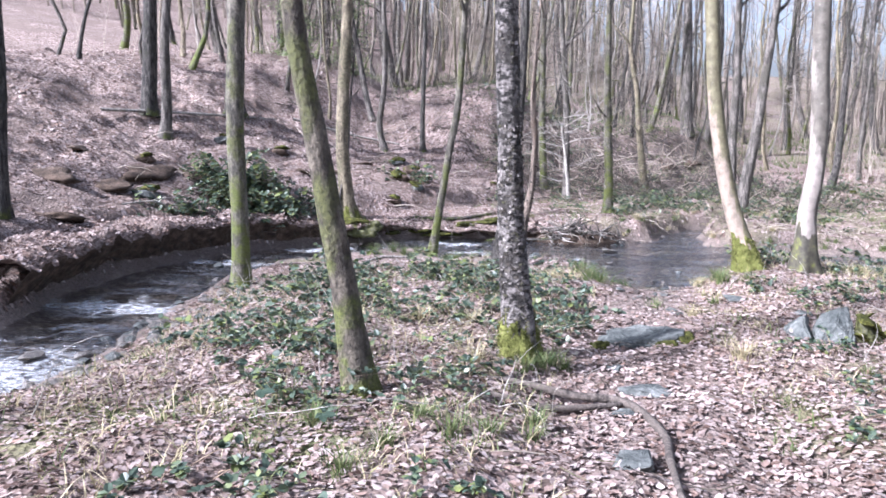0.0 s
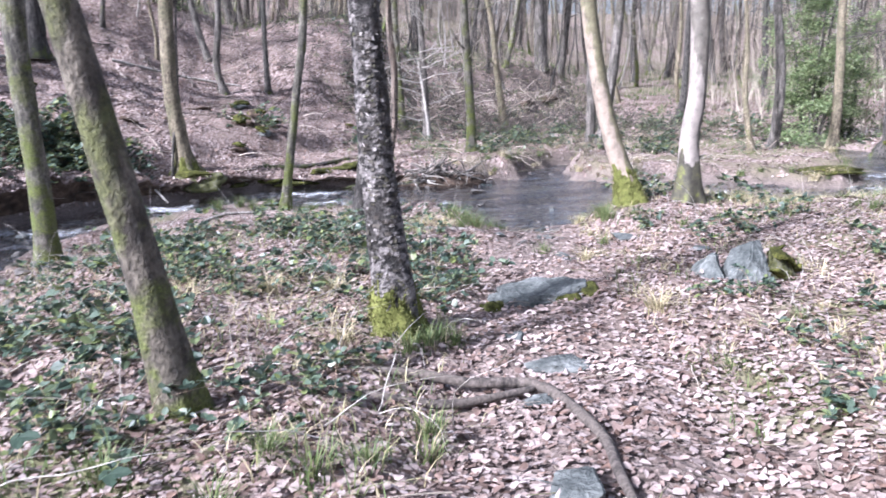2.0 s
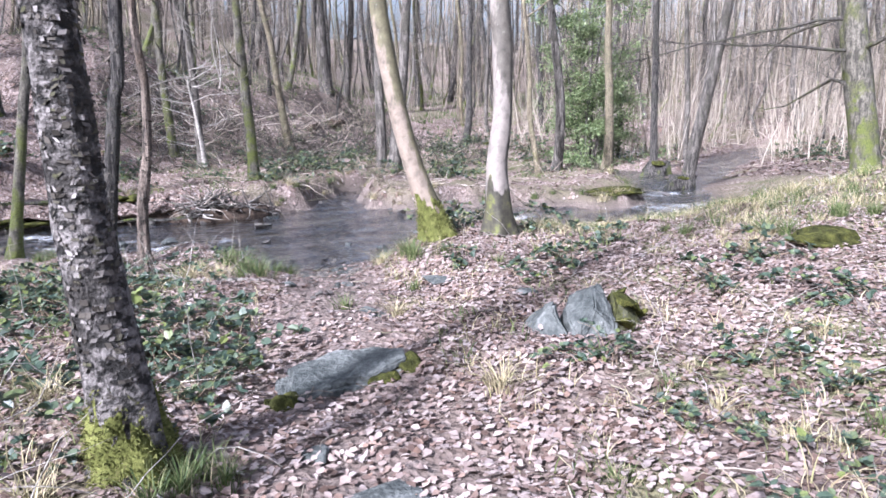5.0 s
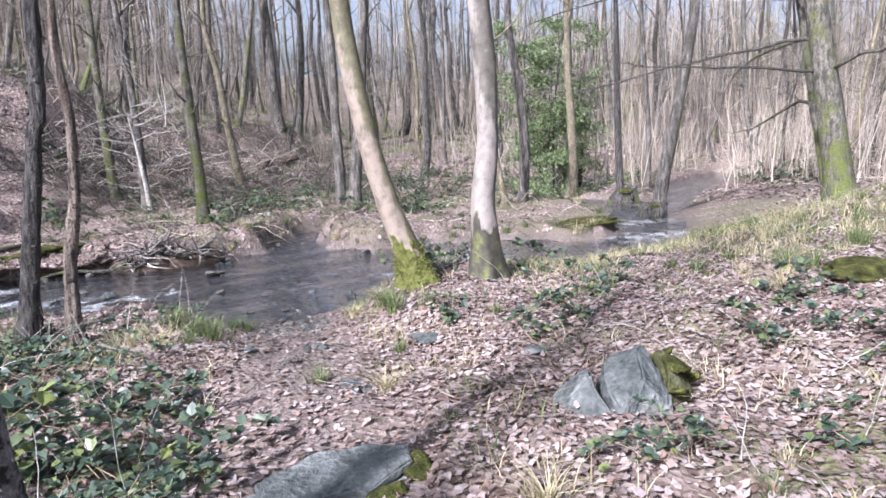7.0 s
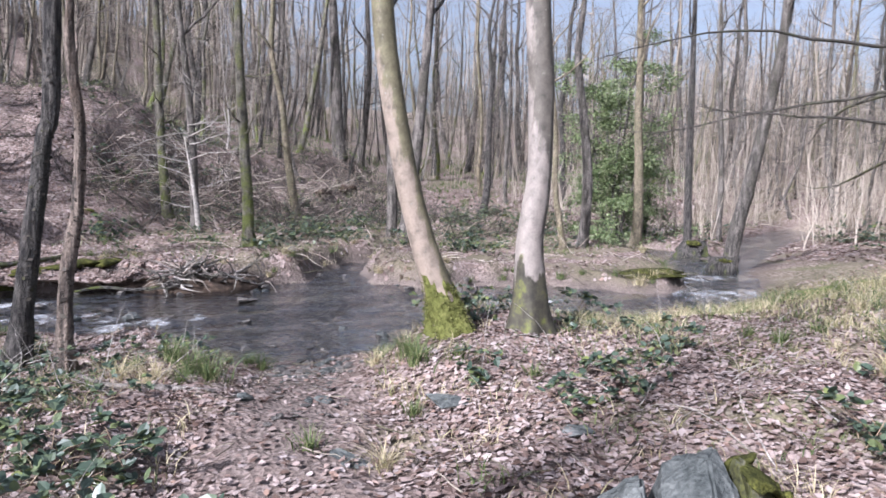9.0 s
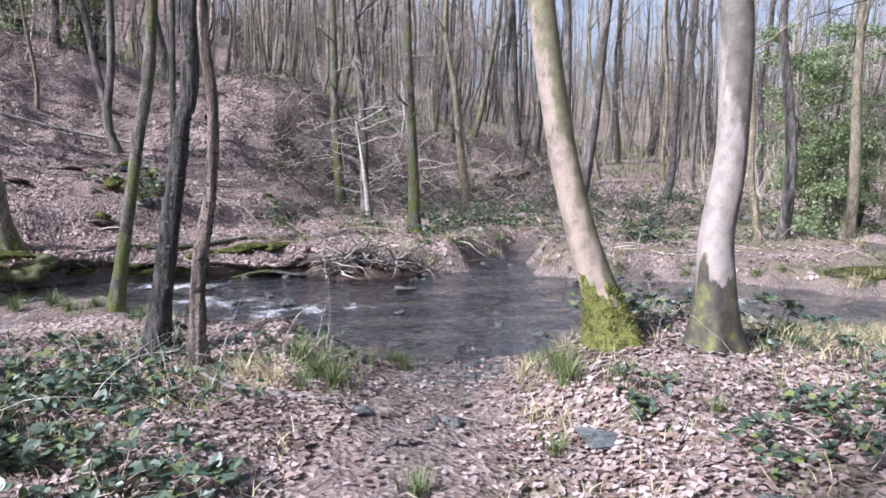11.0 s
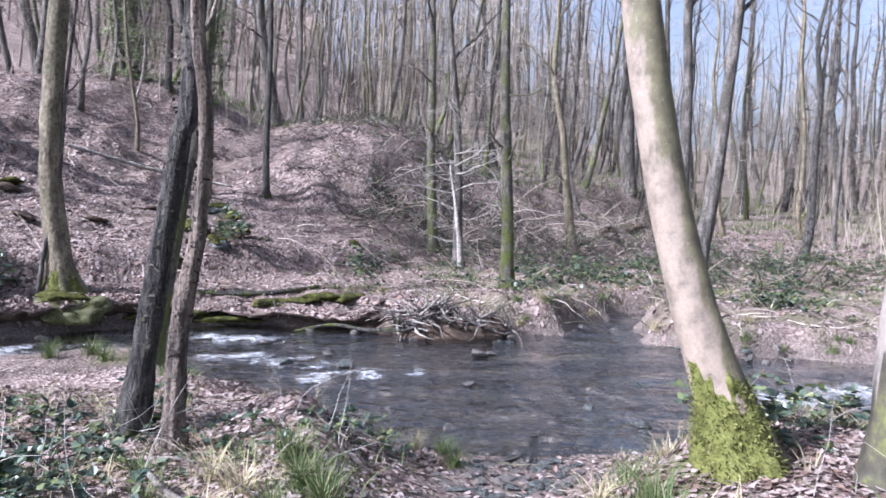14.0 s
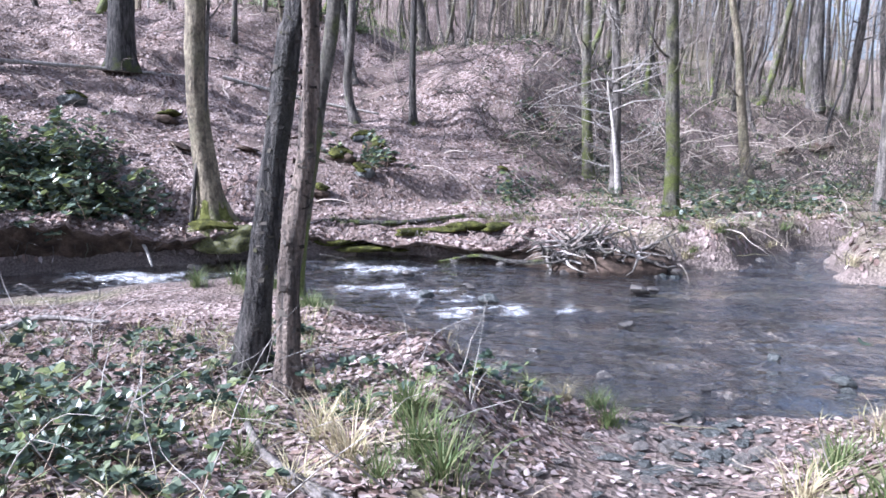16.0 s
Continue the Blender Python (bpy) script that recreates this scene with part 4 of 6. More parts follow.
def stone_mesh(name, mat, seed, size, corners=13, cuts=3, flat=0.0):
    """A broken stone: a hull of few corners, its edges worn and its faces uneven."""
    q = np.random.default_rng(int(seed * 7) + 11)
    bm = bmesh.new()
    for _ in range(corners):
        v = q.normal(0, 1, 3)
        v /= np.linalg.norm(v)
        v *= q.uniform(0.85, 1.1)
        if flat:
            v[2] = np.clip(v[2], -flat, flat)
        bm.verts.new((v[0] * size[0], v[1] * size[1], max(v[2], -0.5) * size[2]))
    bmesh.ops.convex_hull(bm, input=bm.verts)
    loose = [v for v in bm.verts if not v.link_faces]
    bmesh.ops.delete(bm, geom=loose, context="VERTS")
    bmesh.ops.bevel(bm, geom=bm.edges[:], offset=min(size) * 0.10, segments=1, affect="EDGES")
    if cuts:
        bmesh.ops.triangulate(bm, faces=bm.faces[:])
        bmesh.ops.subdivide_edges(bm, edges=bm.edges[:], cuts=cuts, use_grid_fill=True)
        for v in bm.verts:
            c = v.co / max(size)
            push = 0.05 * noise.noise(c * 3 + Vector((seed, 0, 0))) + 0.03 * noise.noise(c * 9 + Vector((seed, 4, 0)))
            v.co += v.co.normalized() * push * max(size)
    me = bpy.data.meshes.new(name)
    bm.to_mesh(me)
    bm.free()
    me.materials.append(mat)
    return me


def moss_patch(parent, seed, size, at, label="dull green moss cushion"):
    part("moss", rock_mesh("moss", MOSSDARK, seed, size, 0.5, 4), parent, label, at)


# the large two-part boulder on the slope
def hull_mesh(name, mat, seed, corners, wear=0.02):
    """A rock from its corners, with worn edges and uneven faces."""
    bm = bmesh.new()
    for c in corners:
        bm.verts.new(c)
    bmesh.ops.convex_hull(bm, input=bm.verts)
    bmesh.ops.delete(bm, geom=[v for v in bm.verts if not v.link_faces], context="VERTS")
    bmesh.ops.bevel(bm, geom=bm.edges[:], offset=wear, segments=2, affect="EDGES")
    bmesh.ops.triangulate(bm, faces=bm.faces[:])
    bmesh.ops.subdivide_edges(bm, edges=bm.edges[:], cuts=4, use_grid_fill=True)
    for v in bm.verts:
        c = v.co * 3.5 + Vector((seed, 0, 0))
        v.co += Vector((noise.noise(c), noise.noise(c + Vector((9, 0, 0))), noise.noise(c + Vector((0, 9, 0))))) * 0.045 + v.co.normalized() * 0.018 * noise.noise(c * 4)
    me = bpy.data.meshes.new(name)
    bm.to_mesh(me)
    bm.free()
    me.materials.append(mat)
    return me


boulder = thing("boulder", 3.92, 7.25, height_at(3.92, 7.25) - 0.05, "large grey cleft boulder with a mossy shoulder in the leaves", "boulder")
boulder.rotation_euler.z = radians(-20)
part("rock", hull_mesh("rock", STONE, 9.0, ((-0.20, -0.34, -0.1), (0.16, -0.32, -0.1), (0.26, 0.25, -0.1), (-0.18, 0.28, -0.1), (-0.19, -0.26, 0.12), (-0.02, -0.20, 0.30), (0.06, -0.02, 0.43), (0.15, 0.06, 0.44), (0.18, 0.16, 0.36), (-0.08, 0.20, 0.33), (0.15, -0.24, 0.16), (-0.17, 0.0, 0.27)), 0.014), boulder)
part("rock", hull_mesh("rock", STONE, 17.0, ((-0.56, -0.18, -0.1), (-0.17, -0.36, -0.1), (-0.18, 0.20, -0.1), (-0.50, 0.20, -0.1), (-0.47, -0.08, 0.13), (-0.27, -0.06, 0.31), (-0.24, 0.08, 0.30), (-0.24, -0.28, 0.12), (-0.42, 0.1, 0.2)), 0.016), boulder)
part("mossy_rock", hull_mesh("mossy_rock", MOSSROCK, 5.0, ((0.10, -0.30, -0.1), (0.46, -0.16, -0.1), (0.58, 0.12, -0.1), (0.20, 0.30, -0.1), (0.14, -0.24, 0.15), (0.17, -0.02, 0.37), (0.24, 0.14, 0.36), (0.40, 0.06, 0.27), (0.38, -0.12, 0.14), (0.50, 0.12, 0.12)), 0.03), boulder, "dark moss-grown shoulder")
for n, (x, y, z, size) in enumerate(((0.26, -0.06, 0.31, 0.09), (0.37, 0.04, 0.24, 0.10), (0.22, -0.18, 0.17, 0.08), (0.44, 0.10, 0.13, 0.09), (0.30, 0.16, 0.30, 0.08))):
    part("moss", rock_mesh("moss", MOSSDARK, 5.0 + n, (size, size * 0.8, size * 0.35), 0.6, 3), boulder, "dull green moss", pose(x, y, z, 20, 30, 50 * n))
# flat slab beside the trail, of split layers, moss at both ends
slab = thing("flat_stone", 2.02, 7.45, height_at(2.02, 7.45), "flat dark slate slab with moss on its ends, sunk in leaves", "stone")
outline = ((-0.50, -0.16), (-0.30, -0.25), (0.10, -0.26), (0.42, -0.20), (0.52, 0.02), (0.34, 0.24), (-0.02, 0.30), (-0.36, 0.20))
for n, (low, high, grow) in enumerate(((-0.08, 0.055, 1.0), (0.05, 0.095, 0.93), (0.09, 0.135, 0.84))):
    shift = (0.0, 0.02, 0.05)[n]
    part("layer", hull_mesh("layer", STONE, 30.0 + n, [(x * grow + shift, y * grow + 0.5 * shift, z + 0.07 * x + 0.05 * y) for x, y in outline for z in (low, high)], 0.008), slab)
moss_patch(slab, 1.0, (0.13, 0.12, 0.10), pose(-0.45, -0.19, 0.0))
moss_patch(slab, 2.0, (0.12, 0.10, 0.10), pose(0.46, -0.13, 0.07))
moss_patch(slab, 3.0, (0.12, 0.05, 0.06), pose(0.22, -0.24, 0.06))
stones = ((1.66, 5.92, 0.26, 0.20, 0.07, "flat grey stone flush with the trail"), (1.12, 4.20, 0.17, 0.20, 0.10, "pale grey stone slab in the leaves"), (1.52, 6.48, 0.12, 0.10, 0.07, "small stone with a mossy edge on the trail"),
          (2.9, 8.9, 0.20, 0.14, 0.05, "small flat stone on the trail"), (3.9, 9.6, 0.22, 0.15, 0.06, "flat stone half covered by leaves"), (1.35, 5.35, 0.17, 0.12, 0.04, "thin grey stone on the trail"),
          (2.6, 10.6, 0.10, 0.08, 0.06, "small pale stone on the trail"), (4.3, 8.6, 0.16, 0.12, 0.05, "grey stone in the leaves"), (3.1, 10.3, 0.14, 0.11, 0.04, "small grey stone on the muddy trail"))
for n, (x, y, a, b, c, label) in enumerate(stones):
    ob = new("stone", stone_mesh("stone", STONE, 21.0 + n, (a, b, c), 13, 2, 0.7))
    ob.matrix_basis = pose(x, y, height_at(x, y) + 0.01, 0, 0, 37 * n)
    tagged(ob, label, "stone", "stones by the trail")
# mossy lumps on the hill, added in place of dark mossy hollows
r = np.random.default_rng(8)
for n, (x, y, s) in enumerate(((-1.6, 25.1, 0.42), (-1.1, 24.2, 0.40), (-1.45, 22.7, 0.45), (-0.9, 22.3, 0.35), (-1.45, 21.4, 0.30), (1.72, 25.1, 0.22), (-6.4, 21.5, 0.35), (-5.0, 22.4, 0.34), (-0.6, 23.4, 0.35), (-6.9, 17.0, 0.4), (-7.6, 18.6, 0.35), (11.5, 28.8, 0.25), (17.6, 31.0, 0.35))):
    ob = thing("mossy_rock", x, y, height_at(x, y), "dark lump under green moss, in place of a dark hollow", "rock", "mossy rocks on the slope")
    part("rock", stone_mesh("rock", EARTH if n % 3 else STONE, 40.0 + n, (s, s * 0.8, s * 0.55), 13, 2), ob)
    moss_patch(ob, 60.0 + n, (s * 0.6, s * 0.5, s * 0.22), pose(0.05, 0.02, s * 0.34, 12, -8, 30 * n))
# raised lumps of dark earth that paint the shade inside hollows and under ledges
for n, (x, y, s) in enumerate(((-8.6, 15.9, 0.55), (-7.7, 16.6, 0.5), (-7.2, 17.9, 0.6), (-6.4, 18.9, 0.45), (-8.9, 18.0, 0.4), (-4.0, 21.2, 0.4), (-3.2, 22.2, 0.35), (-7.6, 14.2, 0.45), (-2.6, 23.6, 0.35), (12.4, 36.2, 0.8), (10.6, 34.6, 0.6))):
    ob = new("soil_hollow", rock_mesh("soil_hollow", EARTH, 90.0 + n, (s, s * 0.6, s * 0.22), 0.8, 3))
    ob.matrix_basis = pose(x, y, height_at(x, y) - 0.03, 20, 0, 25 * n)
    tagged(ob, "dark soil lump standing in for the shade of a hollow", "soil", "bare soil patches")
# stones in and beside the water
kinds_of_pebble = [stone_mesh("stone", WETSTONE if k % 3 else STONE, 80.0 + k, (1, 0.75, 0.45), 12, 0, 0.8) for k in range(6)]


def pebble(x, y, s, group, label, up=0.0):
    ob = new("stone", kinds_of_pebble[int(r.integers(6))])
    ob.matrix_basis = pose(x, y, max(height_at(x, y), -0.12) + 0.2 * s + up, r.normal(0, 8), r.normal(0, 8), r.uniform(0, 360)) @ Matrix.Scale(s, 4)
    tagged(ob, label, "stone", group)


for x, y, s in ((4.78, 19.1, 0.17), (5.6, 20.2, 0.16), (4.06, 17.8, 0.20), (4.25, 17.9, 0.12), (3.75, 16.1, 0.17), (1.9, 17.6, 0.14), (2.2, 16.9, 0.2), (1.4, 17.0, 0.16), (0.9, 18.3, 0.15), (5.4, 14.6, 0.15), (5.0, 15.2, 0.1),
                (4.2, 14.2, 0.07), (4.6, 14.0, 0.06), (7.5, 18.3, 0.16), (8.2, 18.0, 0.18), (8.8, 18.2, 0.14), (7.9, 15.4, 0.12), (9.3, 15.2, 0.15), (13.4, 16.3, 0.14), (15.0, 17.4, 0.2), (-5.1, 8.8, 0.2), (-4.7, 15.0, 0.18), (-2.2, 18.0, 0.15)):
    pebble(x, y, s, "stones in the stream", "wet dark stone breaking the surface of the stream", 0.11)
for _ in range(110):
    x, y = r.uniform(0.5, 9.5), r.uniform(14.0, 20.5)
    if -0.9 < shore_at(x, y) < 0.05:
        pebble(x, y, r.uniform(0.05, 0.14), "stones in the stream", "wet dark stone breaking the surface of the stream", 0.10)
for _ in range(90):
    y = r.uniform(7.0, 14.0)
    x = -4.35 + r.normal(0.35, 0.45)
    pebble(x, y, r.uniform(0.06, 0.20), "stones along the shore", "grey flat stone on the stream's gravel shore")
for _ in range(46):
    x, y = r.normal(3.9, 0.55), r.normal(13.0, 0.45)
    pebble(x, y, r.uniform(0.04, 0.12), "stones at the ford", "dark flat slate piece at the ford")

slates = [stone_mesh("slate", STONE if k % 2 else WETSTONE, 140.0 + k, (1, 0.7, 0.22), 12, 0, 0.6) for k in range(5)]
for n in range(110):
    y = 9.0 + 4.6 * r.random() ** 0.6
    x = float(np.interp(y, [p[1] for p in TRAIL], [p[0] for p in TRAIL])) + r.normal(0, 0.26 + 0.25 * (y > 12.4))
    s = r.uniform(0.025, 0.075) if y < 12 else r.uniform(0.04, 0.13)
    ob = new("slate", slates[n % 5])
    ob.matrix_basis = pose(x, y, max(height_at(x, y), -0.03) + 0.05 * s + 0.01, r.normal(0, 7), r.normal(0, 7), r.uniform(0, 360)) @ Matrix.Scale(s, 4)
    tagged(ob, "flat grey slate chip trodden into the muddy trail", "stone", "slate chips on the trail")


# ---- fallen wood ----
def fallen(points, mat, label, name="fallen_branch", seed=1, sides=8, twigs=0):
    """A branch lying along (x, y, lift, radius)."""
    x0, y0 = points[0][:2]
    z0 = height_at(x0, y0)
    pts = [(x - x0, y - y0, height_at(x, y) - z0 + up + rad * 0.7, rad) for x, y, up, rad in points]
    owner = thing(name, x0, y0, z0, label, "branch")
    soup, line = Soup(), curve_points(pts, 0.12)
    tube(soup, line, sides, 0.18, seed)
    part("stem", soup.mesh("stem", mat), owner)
    if twigs:
        fine = Soup()
        twig_spray(fine, np.random.default_rng(seed), line, twigs, 0.6, 0.007)
        part("crown", fine.mesh("crown", mat), owner)
    return owner


fallen([(0.25, 5.90, 0.02, 0.018), (0.62, 5.78, 0.05, 0.028), (0.97, 5.62, 0.05, 0.034), (1.22, 5.62, 0.06, 0.036), (1.42, 5.50, 0.03, 0.036), (1.46, 4.80, 0.02, 0.034), (1.34, 4.30, 0.03, 0.026), (1.22, 3.70, 0.02, 0.018)], BROWNSTICK, "long crooked brown branch lying across leaves", seed=3)
fallen([(0.30, 5.50, 0.01, 0.02), (0.75, 5.42, 0.03, 0.03), (1.15, 5.48, 0.03, 0.026), (1.42, 5.56, 0.04, 0.02)], BROWNSTICK, "short brown branch against the longer one", seed=4)
fallen([(1.45, 11.50, 0.10, 0.018), (1.62, 11.28, 0.06, 0.022), (1.90, 10.98, 0.02, 0.028), (2.08, 10.86, 0.01, 0.03), (2.4, 10.72, 0.0, 0.02)], DRYSTICK, "grey stick lying among brambles", seed=5)
fallen([(-6.9, 15.6, 0.25, 0.02), (-6.4, 16.3, 0.35, 0.022), (-5.9, 16.6, 0.2, 0.018), (-5.2, 16.8, 0.35, 0.010)], PALEWOOD, "bleached branch on the leafy slope", seed=6, twigs=5)
fallen([(-9.5, 20.5, 0.15, 0.05), (-7.5, 22.6, 0.10, 0.045), (-5.6, 24.6, 0.10, 0.03)], PALEWOOD, "long pale fallen pole on the hillside", seed=7, twigs=4)
fallen([(-5.2, 25.5, 0.2, 0.05), (-3.4, 26.5, 0.1, 0.045), (-1.6, 26.9, 0.10, 0.03)], PALEWOOD, "pale fallen pole at the head of the slope", seed=8, twigs=4)
fallen([(0.6, 19.3, 0.0, 0.02), (1.7, 19.5, 0.18, 0.025), (2.4, 19.25, 0.20, 0.03), (3.2, 19.2, 0.24, 0.022)], DARKBARK, "dark wet branch caught across the water", seed=9)
fallen([(-3.4, 18.2, 0.3, 0.03), (-3.0, 18.0, 0.35, 0.025), (-2.7, 17.7, 0.2, 0.018)], PALEWOOD, "pale stick hanging over the water", seed=10)
fallen([(-1.7, 13.1, 0.02, 0.03), (-1.2, 13.4, 0.18, 0.026), (-0.5, 13.35, 0.12, 0.016)], DRYSTICK, "dead branch propped among brambles", seed=11, twigs=5)
fallen([(11.6, 12.6, 0.05, 0.12), (13.4, 12.4, 0.05, 0.12), (15.0, 12.2, 0.1, 0.10)], MOSSBARK, "mossy log lying on the grassy crest", "fallen_log", 12, 12)
fallen([(-0.9, 19.95, 0.0, 0.04), (0.3, 20.2, 0.01, 0.05), (1.4, 20.85, 0.02, 0.035)], DARKBARK, "dark log along the far shore", "fallen_log", 13, 10)

# driftwood heap caught at the far shore
heap = thing("driftwood_heap", 3.6, 19.55, -0.05, "heap of tangled grey driftwood and roots at the shore", "driftwood")
part("soil", rock_mesh("soil", EARTH, 3.0, (1.35, 0.55, 0.28), 0.6, 4), heap, "dark soil and debris")
r = np.random.default_rng(12)
sticks = []
for k in range(6):
    soup = Soup()
    tube(soup, branch_points(r, (0, 0, 0), (1, 0, 0.1), r.uniform(0.35, 0.9), r.uniform(0.014, 0.032), 0.18, 0.0, 5), 5)
    sticks.append(soup.mesh("stick", (DRYSTICK, DARKTWIG, DRYSTICK, TWIG, DARKTWIG, PALEWOOD)[k]))
for n in range(150):
    a, ring = r.uniform(0, 6.283), r.uniform(0.1, 1.0)
    left = r.random() < 0.75
    cx = -0.35 if left else 0.6
    x, y = cx + 0.65 * ring * math.cos(a), -0.1 + 0.55 * ring * math.sin(a)
    z = 0.36 * math.sqrt(max(0.0, 1 - (x / 1.5) ** 2 - (y / 0.8) ** 2)) + (r.uniform(-0.1, 0.14) if left else 0.0)
    part("stick", sticks[n % 6], heap, "", pose(x, y, z, r.uniform(0, 360), r.normal(-4, 24), r.uniform(0, 360)))
# stump at the bend, stump shoots
for x, y, s in ((18.7, 21.5, 0.45), (16.9, 18.7, 0.42)):
    ob = thing("stump", x, y, height_at(x, y), "old dark mossy stump with splayed roots at the water", "stump")
    soup = Soup()
    tube(soup, [(0, 0, -0.1, s), (0, 0, 0.15, s * 0.9), (0.03, 0, 0.3, s * 0.85), (0.05, 0.02, 0.5, s * 0.8)], 22, 0.55, x, 0.25)
    part("wood", soup.mesh("wood", DARKBARK), ob)
    moss_patch(ob, x, (s * 0.5, s * 0.5, 0.10), pose(-0.15, -0.15, 0.42))
# moss collars and cushions on the near trees
def collar(x, y, points, label, seed, thick=0.03):
    """A sleeve of moss round a tree's foot, with a ragged upper edge."""
    ob = thing("moss_cushion", x, y, height_at(x, y) - 0.05, label, "moss")
    line, soup, sides = curve_points(points, 0.03), Soup(), 44
    top = line[-1, 2]
    verts = []
    for px, py, pz, rad in line:
        for k in range(sides):
            a = 6.2832 * k / sides
            c = Vector((math.cos(a) * 1.4 + seed, math.sin(a) * 1.4, pz * 2.0))
            edge = top * (0.80 + 0.55 * noise.noise(Vector((math.cos(a) * 1.2, math.sin(a) * 1.2, seed))) + 0.35 * noise.noise(c * 4))
            grow = 1 + 0.42 * max(0.0, 1 - pz / 0.9) ** 3 * (0.65 + 0.55 * math.sin(5 * a + seed))
            rr = rad * grow + thick * max(-1.6, min(1.0, (edge - pz) / 0.06)) * (0.7 + 0.6 * noise.noise(c * 5) + 0.3 * noise.noise(c * 13))
            verts.append((px + rr * math.cos(a), py + rr * math.sin(a), pz))
    fronds, q = Soup(), np.random.default_rng(int(seed * 10))
    for n in range(5200):
        i = int(q.integers(0, len(verts)))
        px, py, pz = np.array(verts[i]) + q.normal(0, 0.010, 3)
        cx, cy = line[i // sides, :2]
        out = np.array((px - cx, py - cy, 0.0))
        if np.linalg.norm(out) < line[i // sides, 3] + 0.004:
            continue
        out = out / np.linalg.norm(out) + (0, 0, q.normal(0.1, 0.5)) + q.normal(0, 0.3, 3)
        tip = np.array((px, py, pz)) + out * q.uniform(0.008, 0.024)
        w = q.normal(0, 0.004, 3)
        fronds.add([tuple(np.array((px, py, pz)) - w), tuple(np.array((px, py, pz)) + w), tuple(tip)], [(0, 1, 2)])
    if fronds.v:
        tagged(part("fronds", fronds.mesh("fronds", MOSSLEAF, False), ob, "tiny moss fronds"), kind="stuff")
    soup.add(verts, [(i * sides + k, i * sides + (k + 1) % sides, (i + 1) * sides + (k + 1) % sides, (i + 1) * sides + k) for i in range(len(line) - 1) for k in range(sides)])
    part("moss", soup.mesh("moss", MOSS), ob)


collar(4.83, 11.28, [(0, 0, 0, 0.195), (-0.09, 0.045, 0.28, 0.168), (-0.21, 0.105, 0.65, 0.142)], "thick bright moss collar on a beech's foot", 1.0)
collar(0.69, 6.65, [(0, 0, 0, 0.145), (-0.03, 0.0, 0.25, 0.142), (-0.055, 0.0, 0.52, 0.128)], "yellow-green moss round a trunk's foot", 2.0, 0.035)
collar(-2.45, 19.25, [(0, 0, -0.1, 0.30), (-0.05, 0.0, 0.2, 0.22), (-0.07, -0.01, 0.45, 0.185)], "bright moss on a tree's root mound", 3.0, 0.03)
cushion = thing("moss_cushion", -2.2, 18.75, height_at(-2.2, 18.75), "moss-covered root mound overhanging the stream", "moss")
part("moss", rock_mesh("moss", MOSSROCK, 77.0, (0.55, 0.36, 0.30), 0.5, 4), cushion, "", pose(0, 0, 0.16))
moss_patch(cushion, 79.0, (0.34, 0.24, 0.10), pose(-0.05, -0.03, 0.40), "bright moss cap")
cushion = thing("moss_cushion", 7.6, 7.85, height_at(7.6, 7.85), "low yellow-green moss cushion on the slope", "moss")
part("moss", rock_mesh("moss", MOSSDARK, 78.0, (0.42, 0.30, 0.11), 0.4, 4), cushion)
cushion = thing("moss_cushion", 12.9, 16.95, height_at(12.9, 16.95), "mossy turf on the spit between the channels", "moss")
part("moss", rock_mesh("moss", MOSSDARK, 74.0, (0.8, 0.4, 0.10), 0.6, 4), cushion, "", pose(0, 0, 0.02))

for n, (x, y, wide) in enumerate(((-0.75, 19.75, 0.45), (0.05, 19.9, 0.5), (0.75, 20.1, 0.42), (1.4, 20.35, 0.5), (2.0, 20.45, 0.35), (-1.35, 19.35, 0.3))):
    cushion = thing("moss_cushion", x, y, height_at(x, y), "olive moss and grass matted over the shore's edge", "moss", "moss along the far shore")
    part("moss", rock_mesh("moss", MOSSDARK, 120.0 + n, (wide, wide * 0.6, 0.08), 0.8, 3), cushion, "", pose(0, 0, 0.02, 0, 0, 14 * n))


# ---- loose bark on the flaking trunk, torn bark on the curved beech ----
def on_trunk(x, y):
    return [o for o in scene.objects if o.name.startswith("tree") and abs(o.location.x - x) < 0.01 and abs(o.location.y - y) < 0.01][0]


def loose_bark(owner, points, count, low, high, mat, seed, size, label):
    """Small curled plates of bark standing off a trunk."""
    q, soup, line = np.random.default_rng(seed), Soup(), curve_points(points, 0.03)
    for _ in range(count):
        px, py, pz, rad = line[int(np.argmin(np.abs(line[:, 2] - q.uniform(low, high))))]
        a, wide, tall = q.uniform(0, 6.283), size * q.uniform(0.5, 1.5), size * q.uniform(0.4, 1.2)
        tip, twist, curl = size * q.uniform(0.0, 0.22), q.normal(0, 0.5), size * q.uniform(0.05, 0.28)
        verts = []
        for j in range(3):
            for k in (-1.0, 0.0, 1.0):
                t = j - 1.0
                around, up = k * wide * 0.5 + twist * t * tall * 0.5, t * tall * 0.5 + 0.15 * twist * k * wide
                rr = rad + 0.004 + (tip if j == 0 else 0.0) + curl * (k > 0) * q.uniform(0.6, 1.0)
                b = a + around / rad
                verts.append((px + rr * math.cos(b), py + rr * math.sin(b), pz + up))
        soup.add(verts, [(0, 1, 4, 3), (1, 2, 5, 4), (3, 4, 7, 6), (4, 5, 8, 7)])
    tagged(part("loose_bark", soup.mesh("loose_bark", mat), owner, label), kind="stuff")


